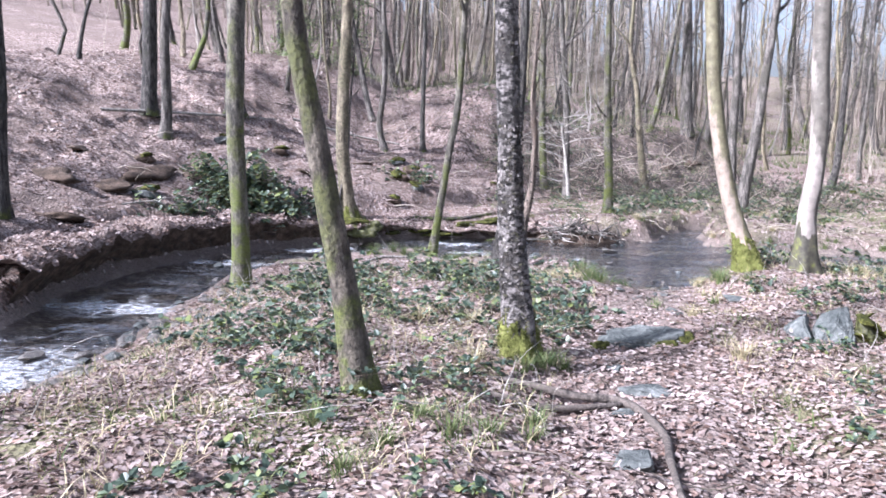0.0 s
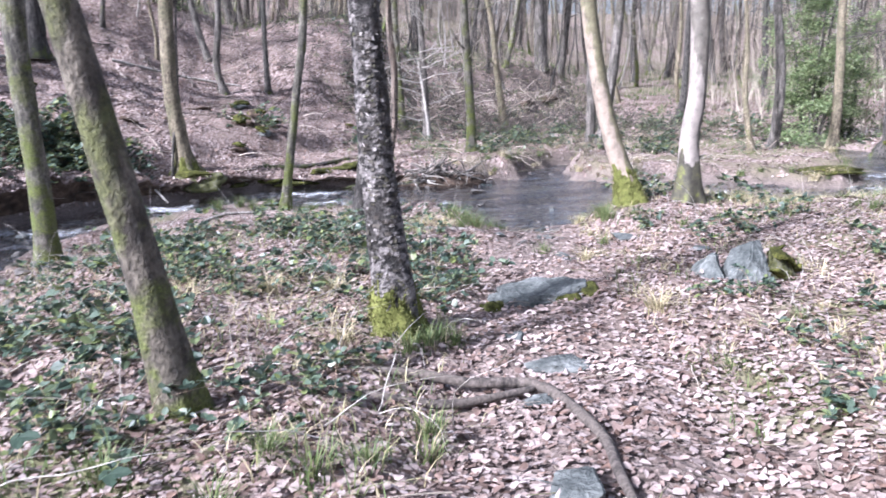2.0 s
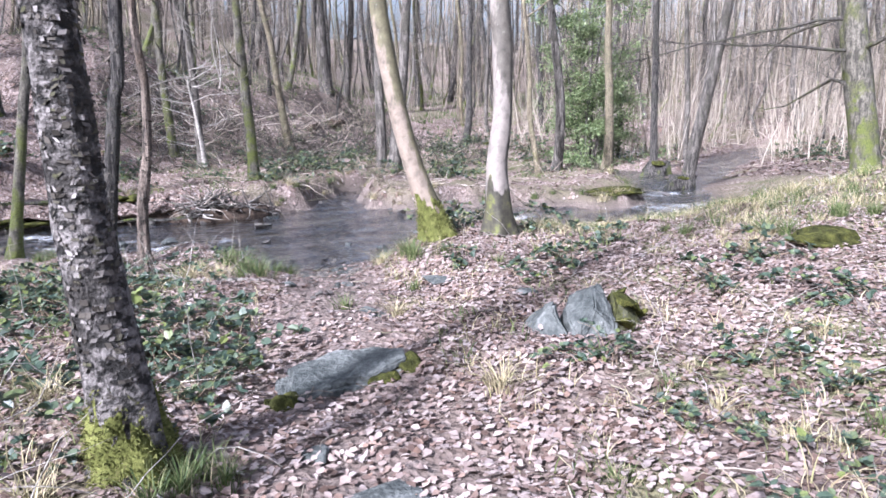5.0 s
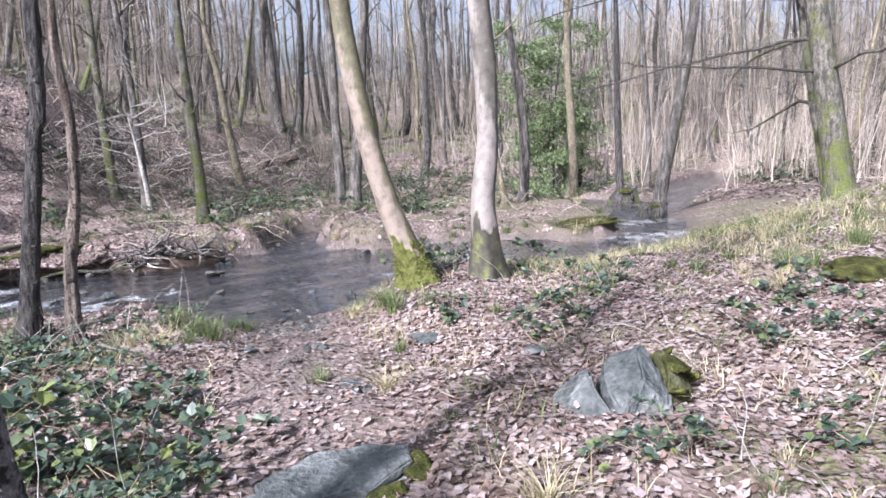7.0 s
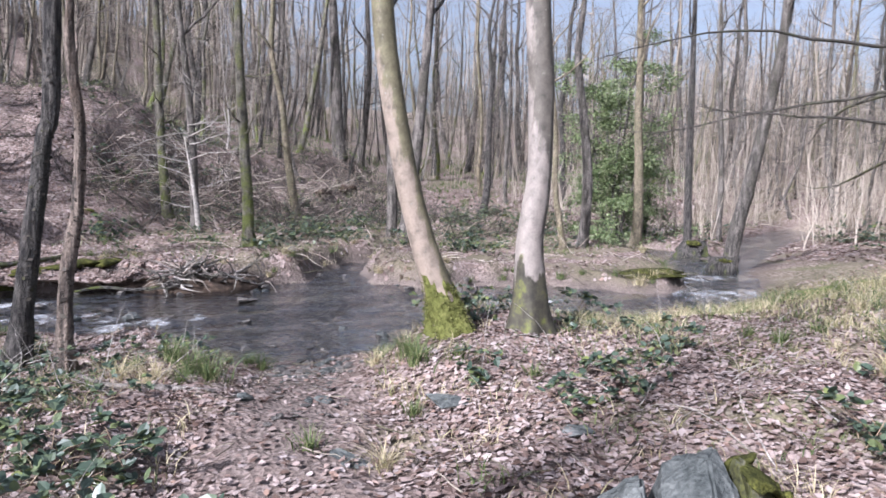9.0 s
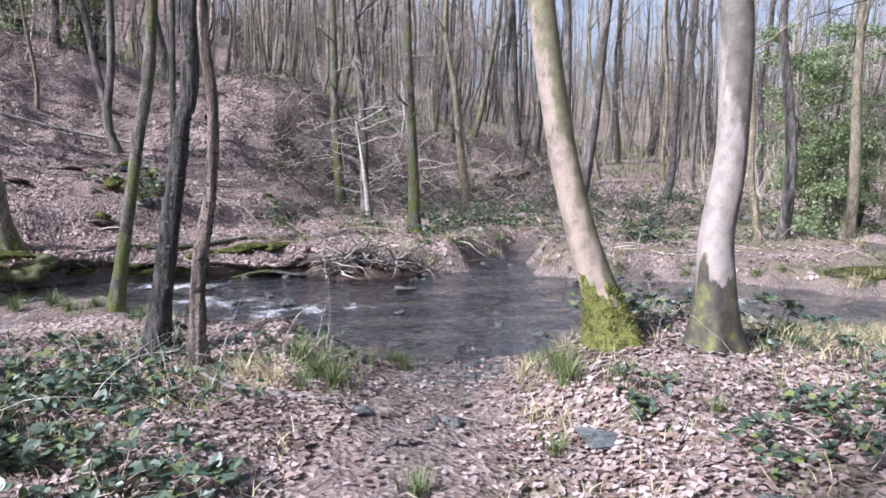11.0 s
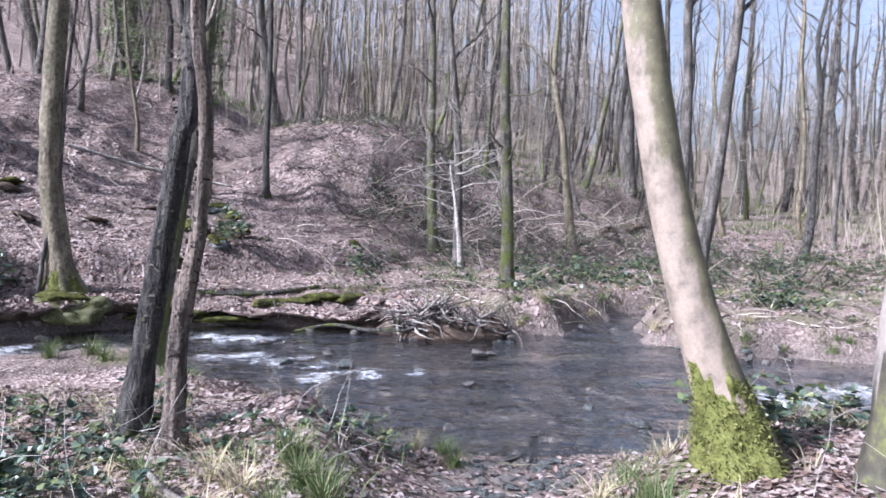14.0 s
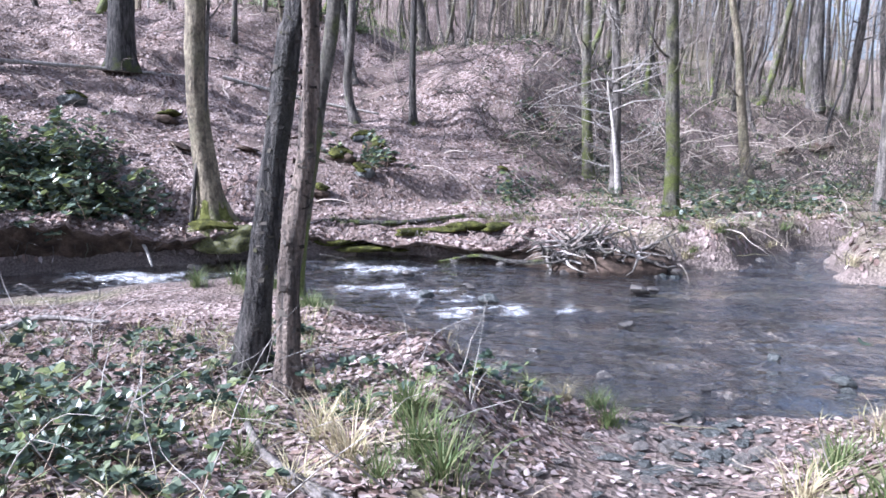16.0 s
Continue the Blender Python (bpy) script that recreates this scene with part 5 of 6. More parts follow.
FLAKY = [(0, 0, 0, 0.150), (-0.06, 0.0, 0.6, 0.135), (-0.12, 0.02, 1.2, 0.118), (-0.16, 0.01, 2.0, 0.108), (-0.22, 0.01, 3.0, 0.10)]
loose_bark(on_trunk(0.69, 6.65), FLAKY, 340, 0.6, 3.0, PALEBARK, 301, 0.024, "curled silvery bark plates")
loose_bark(on_trunk(0.69, 6.65), FLAKY, 700, 0.1, 3.0, DARKPLATE, 302, 0.024, "dark cracked bark plates")
SNAG = [(0, 0, 0, 0.088), (0.0, 0.0, 0.5, 0.066), (0.05, 0.02, 1.1, 0.064), (0.14, 0.05, 1.7, 0.055), (0.16, 0.06, 2.4, 0.048)]
loose_bark(on_trunk(1.33, 12.38), SNAG, 80, 0.1, 2.4, DARKPLATE, 303, 0.034, "peeling dark bark")
loose_bark(on_trunk(0.93, 12.75), [(0, 0, 0, 0.12), (0.05, 0.03, 0.6, 0.092), (0.14, 0.07, 1.3, 0.085), (0.26, 0.12, 2.2, 0.080), (0.36, 0.15, 3.4, 0.075)], 220, 0.1, 3.3, DARKPLATE, 304, 0.026, "dark cracked bark plates")


# ---- plants ----
def blade_soup(r, count, spread, tall, droop=0.6, width=0.006):
    """Grass blades bending outwards from a tuft."""
    soup = Soup()
    for _ in range(count):
        a, d = r.uniform(0, 6.283), abs(r.normal(0, spread))
        c, s = math.cos(a), math.sin(a)
        long, bend = tall * r.uniform(0.5, 1.1), droop * r.uniform(0.3, 1.3)
        pts, w = [], width * r.uniform(0.6, 1.3)
        a2 = a + r.normal(0, 0.6)
        for i in range(4):
            t = i / 3
            out, up = d + long * bend * t * t, long * (t - 0.45 * bend * t * t)
            px, py = out * math.cos(a2) + (d * (c - math.cos(a2))), out * math.sin(a2) + d * (s - math.sin(a2))
            q = w * (1 - 0.9 * t)
            pts += [(px - s * q, py + c * q, up - 0.01), (px + s * q, py - c * q, up - 0.01)]
        soup.add(pts, [(0, 1, 3, 2), (2, 3, 5, 4), (4, 5, 7, 6)])
    return soup


r = np.random.default_rng(21)
TUFTS = [blade_soup(r, 110, 0.08, 0.34).mesh("sward", GREENBLADE, False), blade_soup(r, 80, 0.10, 0.24).mesh("sward", GREENBLADE, False),
         blade_soup(r, 90, 0.10, 0.36, 0.9).mesh("sward", DRYBLADE, False), blade_soup(r, 60, 0.12, 0.22, 0.9).mesh("sward", DRYBLADE, False)]


def tuft(x, y, kind, size=1.0):
    ob = thing("grass_tuft", x, y, height_at(x, y), "", "")
    size *= 0.8
    ob.rotation_euler.z, ob.scale = r.uniform(0, 6.283), (size * 1.2, size * 1.2, size)
    tagged(part("sward", TUFTS[kind], ob), kind="stuff")
    tagged(ob, "fresh green tuft of grass in fallen leaves" if kind < 2 else "bleached dry tuft of grass in fallen leaves", "grass", "tufts of grass")


for x, y, kind, size in ((3.27, 13.6, 0, 0.8), (3.35, 13.2, 0, 0.9), (3.05, 13.75, 2, 0.7), (2.75, 13.9, 1, 0.9), (2.3, 11.5, 0, 1.1), (2.45, 11.3, 0, 1.2), (2.2, 11.8, 0, 1.0), (2.0, 11.4, 2, 1.0), (1.5, 11.3, 1, 1.0), (1.85, 11.0, 2, 0.7), (1.3, 11.8, 1, 1.0), (2.2, 11.15, 0, 0.7), (1.0, 11.9, 3, 0.8), (0.5, 11.6, 1, 0.9), (1.75, 11.7, 2, 0.9), (1.9, 11.95, 1, 1.0),
                         (4.2, 11.0, 0, 1.0), (4.1, 10.6, 0, 1.1), (4.4, 10.4, 1, 1.0), (4.05, 11.5, 2, 0.8), (4.5, 12.3, 0, 0.9), (4.9, 12.6, 2, 0.9), (4.35, 12.0, 1, 1.0), (0.85, 6.4, 0, 0.8), (0.95, 6.55, 1, 1.0), (0.70, 6.3, 1, 1.0), (1.05, 6.4, 0, 0.7),
                         (0.25, 6.45, 2, 0.8), (-0.2, 4.7, 0, 0.7), (0.0, 4.5, 1, 1.0), (0.25, 4.6, 1, 0.9), (-0.4, 4.3, 0, 0.7), (-0.9, 4.7, 1, 1.0), (0.55, 4.75, 1, 0.8), (0.6, 5.0, 1, 0.9), (-1.2, 4.2, 1, 0.9), (-0.6, 3.9, 1, 1.0), (2.6, 4.0, 2, 0.8), (2.9, 3.5, 2, 0.9), (3.2, 4.4, 3, 1.0), (2.4, 3.3, 3, 1.0),
                         (-1.6, 16.9, 0, 1.1), (-1.2, 17.2, 0, 1.1), (-0.9, 16.9, 0, 1.0), (-0.6, 17.1, 0, 1.0), (0.1, 16.2, 1, 1.1), (0.3, 15.8, 0, 0.9), (0.6, 15.2, 1, 1.0), (3.0, 8.7, 2, 0.7), (2.7, 9.2, 1, 0.9), (3.6, 9.6, 1, 0.8), (4.7, 9.7, 1, 0.8), (0.3, 7.8, 2, 0.9), (-0.3, 8.1, 2, 0.9), (-1.0, 7.7, 2, 0.9)):
    tuft(x, y, kind, size)
for n in range(22):
    x = -0.7 + 0.16 * n
    tuft(x, 20.35 + 0.3 * x + r.normal(0, 0.15), int(r.choice([3, 2, 1])), r.uniform(0.5, 0.8))
fringe = 0
while fringe < 70:
    x, y = r.uniform(4.0, 16.5), r.uniform(16.5, 23.5)
    if 0.08 < shore_at(x, y) < 0.5 and side_at(x, y) > 0:
        tuft(x, y, int(r.choice([2, 3, 1, 3, 1])), r.uniform(0.6, 1.2))
        fringe += 1
for _ in range(105):
    x, y = r.uniform(6.2, 13.0), r.uniform(8.0, 14.2)
    if shore_at(x, y) > 0.25:
        tuft(x, y, int(r.choice([1, 2, 3, 3, 0])), r.uniform(0.6, 1.1))
for mat, count, seed, label in ((DRYBLADE, 1500, 3, "bleached dry grass on the sunny slope"), (GREENBLADE, 1000, 4, "thin green grass on the sunny slope")):
    field, q = Soup(), np.random.default_rng(seed)
    for _ in range(count):
        x, y = q.uniform(5.6, 17.0), q.uniform(7.5, 15.5)
        if shore_at(x, y) < 0.15 or ripple(x, y, 2.5, 41) + 0.18 * (x - 8.5) + 0.12 * (y - 10) < -0.1:
            continue
        bl, z = blade_soup(q, 9, 0.12, 0.26, 0.9, 0.006), height_at(x, y)
        field.add([(a + x, c + y, d + z) for a, c, d in bl.v], bl.f)
    tagged(new("slope_grass", field.mesh("slope_grass", mat, False)), label, "grass", kind="stuff")
for mat, count, seed, label in ((DRYBLADE, 2000, 5, "dry grass blades through the leaves"), (GREENBLADE, 1100, 6, "thin green grass through the leaves")):
    field, q = Soup(), np.random.default_rng(seed)
    for _ in range(count):
        x, y = q.uniform(-4.0, 7.0), q.uniform(3.0, 14.2)
        if shore_at(x, y) < 0.2 or trail_at(x, y) < 0.12 or ripple(x, y, 1.7, 46 + seed) + 0.35 * (x < 1.5) < 0.12:
            continue
        bl, z = blade_soup(q, 7, 0.10, 0.20, 1.0, 0.005), height_at(x, y)
        field.add([(a + x, c + y, d + z) for a, c, d in bl.v], bl.f)
    tagged(new("floor_grass", field.mesh("floor_grass", mat, False)), label, "grass", kind="stuff")
litter_sticks, q = Soup(), np.random.default_rng(95)
for _ in range(900):
    x, y = q.uniform(-4.0, 8.0), q.uniform(2.5, 14.0)
    if shore_at(x, y) < 0.15:
        continue
    a = q.uniform(0, 6.283)
    pts = branch_points(q, (x, y, 0), (math.cos(a), math.sin(a), 0), q.uniform(0.08, 0.5), q.uniform(0.002, 0.007), 0.18, 0.0, 4)
    pts[:, 2] = [height_at(c, d) + 0.03 + 0.02 * q.random() for c, d in pts[:, :2]]
    tube(litter_sticks, pts, 4)
tagged(new("floor_twigs", litter_sticks.mesh("floor_twigs", FARBARK)), "broken twigs scattered over the leaves", "twigs", kind="stuff")
grass = Soup()
for _ in range(2600):
    x, y = r.uniform(-9, 40), r.uniform(33, 60)
    b = blade_soup(r, 6, 0.15, 0.35, 0.7, 0.018)
    z = height_at(x, y)
    grass.add([(a + x, c + y, d + z) for a, c, d in b.v], b.f)
tagged(new("woodland_grass", grass.mesh("woodland_grass", GREENBLADE, False)), "sparse green grass under the far trees", "grass", kind="stuff")


def leaf_shape(r, size, fold=0.25, curl=0.2, wide=0.42):
    """Outline of one leaf, folded along its midrib: six points and two faces."""
    f, c = fold * r.uniform(0.2, 1.4), curl * r.normal(0, 1)
    pts = np.array([(0, 0, 0), (0.32, wide, f * 0.5), (0.75, wide * 0.75, f * 0.5 + c * 0.4), (1, 0, c), (0.75, -wide * 0.75, f * 0.4 + c * 0.4), (0.32, -wide, f * 0.4)])
    return pts * size, [(0, 3, 2, 1), (0, 5, 4, 3)]


def bramble_meshes(seed, stems, reach, tall, leaves, size):
    """Arching stems and the leaves in threes along them."""
    r = np.random.default_rng(seed)
    wood, green = Soup(), Soup()
    for _ in range(stems):
        a = r.uniform(0, 6.283)
        pts = branch_points(r, (r.normal(0, reach * 0.25), r.normal(0, reach * 0.25), 0), (math.cos(a), math.sin(a), r.uniform(0.6, 1.6)), reach * r.uniform(0.7, 1.4), 0.005, 0.15, -0.18, 7)
        pts[:, 2] = np.clip(pts[:, 2], 0.01, tall)
        tube(wood, pts, 4)
        for _ in range(leaves):
            i = r.integers(1, len(pts))
            at = pts[i - 1, :3] + r.random() * (pts[i, :3] - pts[i - 1, :3])
            turn = r.uniform(0, 6.283)
            for k in (-1, 0, 1):
                v, f = leaf_shape(r, size * r.uniform(0.7, 1.2) * (1.1 if k == 0 else 0.85), 0.2, 0.12, 0.36)
                m = Euler((r.normal(0, 0.35), r.normal(-0.1, 0.35), turn + k * 1.1)).to_matrix()
                green.add([tuple(np.array(m @ Vector(p)) + at + (0, 0, 0.03)) for p in v], f)
    return wood.mesh("cane", STEM), green.mesh("leaves", BRAMBLE, False)


BRAMBLES = [bramble_meshes(31, 9, 0.55, 0.32, 6, 0.082), bramble_meshes(32, 7, 0.45, 0.22, 6, 0.074), bramble_meshes(33, 11, 0.6, 0.45, 8, 0.085), bramble_meshes(34, 5, 0.4, 0.15, 6, 0.07), bramble_meshes(35, 4, 0.95, 1.0, 6, 0.095)]


def bramble(x, y, kind, size=1.0):
    ob = thing("bramble", x, y, height_at(x, y) - 0.01, "low green bramble with arching stems over fallen leaves", "bramble", "brambles on the woodland floor")
    ob.rotation_euler.z, ob.scale = r.uniform(0, 6.283), (size, size, size)
    tagged(part("cane", BRAMBLES[kind][0], ob), kind="stuff")
    tagged(part("leaves", BRAMBLES[kind][1], ob), kind="stuff")


for _ in range(78):
    x, y = r.uniform(-3.6, 1.6), r.uniform(6.9, 13.6)
    if shore_at(x, y) > 0.5 and trail_at(x, y) > 0.2 and (x > -2.6 or y > 9) and (y < 12.2 or x > 0.2):
        bramble(x, y, int(r.integers(4)), r.uniform(0.7, 1.15))
for x, y, kind, size in ((1.3, 10.9, 3, 0.9), (1.0, 11.1, 2, 0.7), (0.5, 10.3, 0, 0.9), (0.2, 11.6, 0, 0.9), (1.6, 12.0, 1, 0.8), (0.9, 12.2, 3, 1.0), (-0.1, 11.0, 2, 0.8), (1.5, 10.5, 1, 0.8), (0.4, 9.8, 2, 0.8), (0.8, 10.6, 1, 0.8), (0.6, 11.2, 0, 0.8), (1.9, 11.9, 3, 0.9), (2.0, 12.6, 1, 0.9), (2.4, 12.9, 3, 1.0), (2.6, 13.3, 1, 0.8), (1.2, 9.3, 0, 0.8), (1.0, 8.6, 0, 0.8), (1.1, 7.8, 2, 0.7), (1.05, 7.5, 0, 0.7),
                         (4.9, 9.4, 1, 0.9), (5.2, 9.0, 0, 0.8), (4.6, 9.0, 3, 1.0), (5.6, 9.6, 1, 0.9), (4.4, 9.9, 3, 1.0), (6.2, 9.9, 0, 0.9), (6.0, 10.6, 1, 1.0), (6.5, 11.2, 0, 1.0), (5.2, 11.7, 0, 0.9), (5.7, 12.2, 2, 0.8), (6.3, 12.6, 0, 1.0), (7.0, 13.0, 2, 0.8),
                         (5.6, 7.4, 0, 0.9), (6.2, 7.0, 1, 0.9), (6.6, 7.9, 0, 1.0), (5.9, 6.4, 3, 1.0), (3.4, 4.9, 1, 0.7), (3.3, 5.8, 3, 0.8), (3.7, 4.3, 0, 0.7), (2.8, 4.6, 3, 0.8), (4.3, 6.0, 3, 0.9),
                         (-1.1, 5.2, 2, 0.7), (-1.6, 5.9, 0, 0.9), (-0.2, 5.2, 1, 0.9), (0.1, 5.5, 0, 0.7), (0.2, 6.0, 3, 0.9), (-1.0, 6.5, 2, 0.8), (0.0, 3.7, 3, 0.8), (-1.4, 3.8, 1, 0.9), (-0.8, 3.2, 0, 0.7)):
    bramble(x, y, kind, size)
for x, y, size in ((-1.05, 5.0, 0.8), (-0.35, 6.1, 0.8), (-1.5, 5.6, 0.9), (-0.9, 6.5, 0.8), (-1.9, 6.5, 0.9), (-2.3, 7.4, 0.9), (0.1, 6.0, 0.6), (-1.3, 7.6, 0.8), (0.9, 11.6, 0.8), (2.6, 12.9, 0.6), (5.3, 12.2, 0.7), (5.9, 11.5, 0.7), (-0.2, 8.6, 0.8), (4.6, 5.6, 0.7)):
    bramble(x, y, 4, size)
for _ in range(110):
    x, y = r.uniform(2.6, 19.0), r.uniform(20.6, 31.5)
    if shore_at(x, y) > 0.6:
        bramble(x, y, int(r.choice([0, 1, 3, 3])), r.uniform(0.6, 1.0))
for _ in range(45):
    x, y = r.uniform(17.0, 34.0), r.uniform(16.0, 32.0)
    if shore_at(x, y) > 0.6:
        bramble(x, y, int(r.integers(3)), r.uniform(1.0, 1.8))
for _ in range(15):
    bramble(r.uniform(3.0, 5.8), r.uniform(3.4, 6.6), int(r.choice([1, 3, 3])), r.uniform(0.5, 0.9))
for _ in range(34):
    tuft(r.uniform(2.5, 6.0), r.uniform(3.2, 6.8), int(r.choice([2, 3, 3, 1])), r.uniform(0.5, 1.0))
# dense brambles spilling over the far bank
for x, y in ((-5.0, 18.0), (-5.4, 17.4), (-4.5, 18.4), (-4.2, 18.0), (-4.9, 18.8), (-5.7, 18.2), (-6.2, 16.6), (-5.2, 19.4), (-3.8, 18.6), (-6.0, 19.0), (-5.9, 17.0), (-4.0, 19.2), (-1.2, 22.9), (-0.8, 22.6)):
    bramble(x, y, 2, r.uniform(1.1, 1.6))
for _ in range(34):
    x, y = r.normal(-5.0, 0.6), r.normal(18.4, 0.6)
    if shore_at(x, y) > 0.05:
        bramble(x, y, 2, r.uniform(1.2, 1.8))


# low green cover on the terrace beyond the water, too dense to count
cover, q = Soup(), np.random.default_rng(94)
shapes = [(np.array([v.co[:] for v in m[1].vertices]), [tuple(f.vertices) for f in m[1].polygons]) for m in BRAMBLES]
for _ in range(150):
    x, y = q.uniform(1.5, 21.0), q.uniform(20.8, 34.0)
    if shore_at(x, y) < 0.5 or ripple(x, y, 2.4, 43) < -0.25:
        continue
    v, f = shapes[int(q.integers(4))]
    a, size = q.uniform(0, 6.283), q.uniform(0.8, 1.25)
    m = np.array(Matrix.Rotation(a, 3, "Z")) * size
    cover.add([tuple(p) for p in v @ m.T + (x, y, height_at(x, y))], f)
tagged(new("bramble_thicket", cover.mesh("bramble_thicket", BRAMBLE, False)), "low dark green thicket of bramble leaves by the stream", "bramble", kind="stuff")
turf_blades = Soup()
for _ in range(1500):
    x, y = q.uniform(1.0, 21.0), q.uniform(20.4, 33.0)
    if shore_at(x, y) < 0.2 or ripple(x, y, 2.0, 44) < -0.1:
        continue
    bl, z = blade_soup(q, 8, 0.14, 0.24, 0.9, 0.009), height_at(x, y)
    turf_blades.add([(a + x, c + y, d + z) for a, c, d in bl.v], bl.f)
tagged(new("terrace_grass", turf_blades.mesh("terrace_grass", GREENBLADE, False)), "thin green grass on the terrace beyond the stream", "grass", kind="stuff")
edge_brush = Soup()
for _ in range(2600):
    x, y = q.uniform(4.2, 17.0), q.uniform(16.5, 24.0)
    if not 0.05 < shore_at(x, y) < 0.6 or side_at(x, y) < 0:
        continue
    a = q.uniform(0, 6.283)
    pts = branch_points(q, (x, y, height_at(x, y)), (0.7 * math.cos(a), 0.7 * math.sin(a) - 0.3, q.uniform(0.2, 1.1)), q.uniform(0.25, 0.9), q.uniform(0.004, 0.010), 0.22, -0.10, 5)
    tube(edge_brush, pts, 3, cap=False)
tagged(new("shore_brush", edge_brush.mesh("shore_brush", FARBARK)), "dead stems and twigs hanging over the far shore", "brushwood", kind="stuff")
tangle = Soup()
for _ in range(1700):
    x, y = q.uniform(-7.0, 15.0), q.uniform(25.5, 39.0)
    if ripple(x, y, 3.0, 45) < -0.3 + 0.12 * max(0.0, 2.0 - x):
        continue
    a = q.uniform(0, 6.283)
    pts = branch_points(q, (x, y, height_at(x, y) + 0.02), (math.cos(a), math.sin(a), q.normal(0.5, 0.5)), q.uniform(0.5, 2.0), q.uniform(0.006, 0.02), 0.25, -0.06, 5)
    pts[:, 2] = np.maximum(pts[:, 2], ground(pts[:, 0], pts[:, 1]) + 0.02)
    tube(tangle, pts, 3, cap=False)
    twig_spray(tangle, q, pts, 3, 0.6, 0.006)
tagged(new("dark_brushwood", tangle.mesh("dark_brushwood", DARKTWIG)), "dark tangle of fallen twigs over the mound", "brushwood", kind="stuff")

# pale saplings and brush on the sunny slope beyond the bend
saplings = Soup()
for n in range(2100):
    x, y = q.uniform(19.0, 46.0), q.uniform(14.0, 36.0)
    if shore_at(x, y) < 0.6 or (side_at(x, y) < 0 and x < 22 + 0.4 * (24 - y)):
        continue
    if n % 3:
        pts = branch_points(q, (x, y, height_at(x, y) - 0.03), (q.normal(0, 0.2), q.normal(0, 0.2), 1), q.uniform(1.2, 5.0), q.uniform(0.012, 0.03), 0.10, 0.1, 6)
        twig_spray(saplings, q, pts, 5, 0.8, 0.006)
    else:
        a = q.uniform(0, 6.283)
        pts = branch_points(q, (x, y, height_at(x, y) + 0.03), (math.cos(a), math.sin(a), q.normal(0.2, 0.3)), q.uniform(0.6, 2.4), q.uniform(0.01, 0.03), 0.2, -0.05, 5)
        pts[:, 2] = np.maximum(pts[:, 2], ground(pts[:, 0], pts[:, 1]) + 0.02)
    tube(saplings, pts, 4, cap=False)
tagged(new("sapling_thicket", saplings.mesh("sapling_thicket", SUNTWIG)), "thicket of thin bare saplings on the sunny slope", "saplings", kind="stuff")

# pale dead stalks arching among the brambles, and brushwood on the cut bank
q = np.random.default_rng(91)
stalks = Soup()
for n in range(365):
    x, y = (q.uniform(2.4, 5.8), q.uniform(3.2, 6.8)) if n >= 330 else (q.uniform(-3.2, 1.4), q.uniform(4.6, 13.6)) if n < 210 else (q.uniform(4.2, 12.5), q.uniform(7.5, 13.8)) if n < 290 else (q.uniform(1.2, 3.2), q.uniform(10.6, 13.2))
    if shore_at(x, y) < 0.1 or trail_at(x, y) < 0.1:
        continue
    a = q.uniform(0, 6.283)
    pts = branch_points(q, (x, y, height_at(x, y) - 0.02), (math.cos(a), math.sin(a), q.uniform(0.3, 2.5)), q.uniform(0.3, 1.1), q.uniform(0.003, 0.006), 0.16, -0.14, 7)
    pts[:, 2] = np.maximum(pts[:, 2], ground(pts[:, 0], pts[:, 1]) + 0.01)
    tube(stalks, pts, 4)
tagged(new("dead_stalks", stalks.mesh("dead_stalks", PALEWOOD)), "pale dead bramble stalks arching over the leaves", "stalks", kind="stuff")
brush = Soup()
for _ in range(420):
    t = q.uniform(0, 1)
    x = 1.5 + 13.5 * t
    y = float(np.interp(x, [p[0] for p in BANK], [p[1] for p in BANK])) + q.normal(0.4, 0.9)
    a = q.uniform(0, 6.283)
    pts = branch_points(q, (x, y, height_at(x, y) + 0.02), (math.cos(a), math.sin(a) - 0.4, q.normal(0.3, 0.4)), q.uniform(0.5, 2.2), q.uniform(0.006, 0.02), 0.2, -0.05, 5)
    pts[:, 2] = np.maximum(pts[:, 2], ground(pts[:, 0], pts[:, 1]) + 0.02)
    tube(brush, pts, 4)
    twig_spray(brush, q, pts, 2, 0.5, 0.005)
for _ in range(900):
    x, y = q.uniform(-9, 22), q.uniform(15, 33)
    if side_at(x, y) < 0 or shore_at(x, y) < 0.3:
        continue
    a = q.uniform(0, 6.283)
    pts = branch_points(q, (x, y, height_at(x, y) + 0.02), (math.cos(a), math.sin(a), q.normal(0.15, 0.3)), q.uniform(0.3, 1.6), q.uniform(0.004, 0.014), 0.2, -0.08, 5)
    pts[:, 2] = np.maximum(pts[:, 2], ground(pts[:, 0], pts[:, 1]) + 0.015)
    tube(brush, pts, 4)
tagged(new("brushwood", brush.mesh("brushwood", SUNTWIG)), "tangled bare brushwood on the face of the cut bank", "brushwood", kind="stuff")


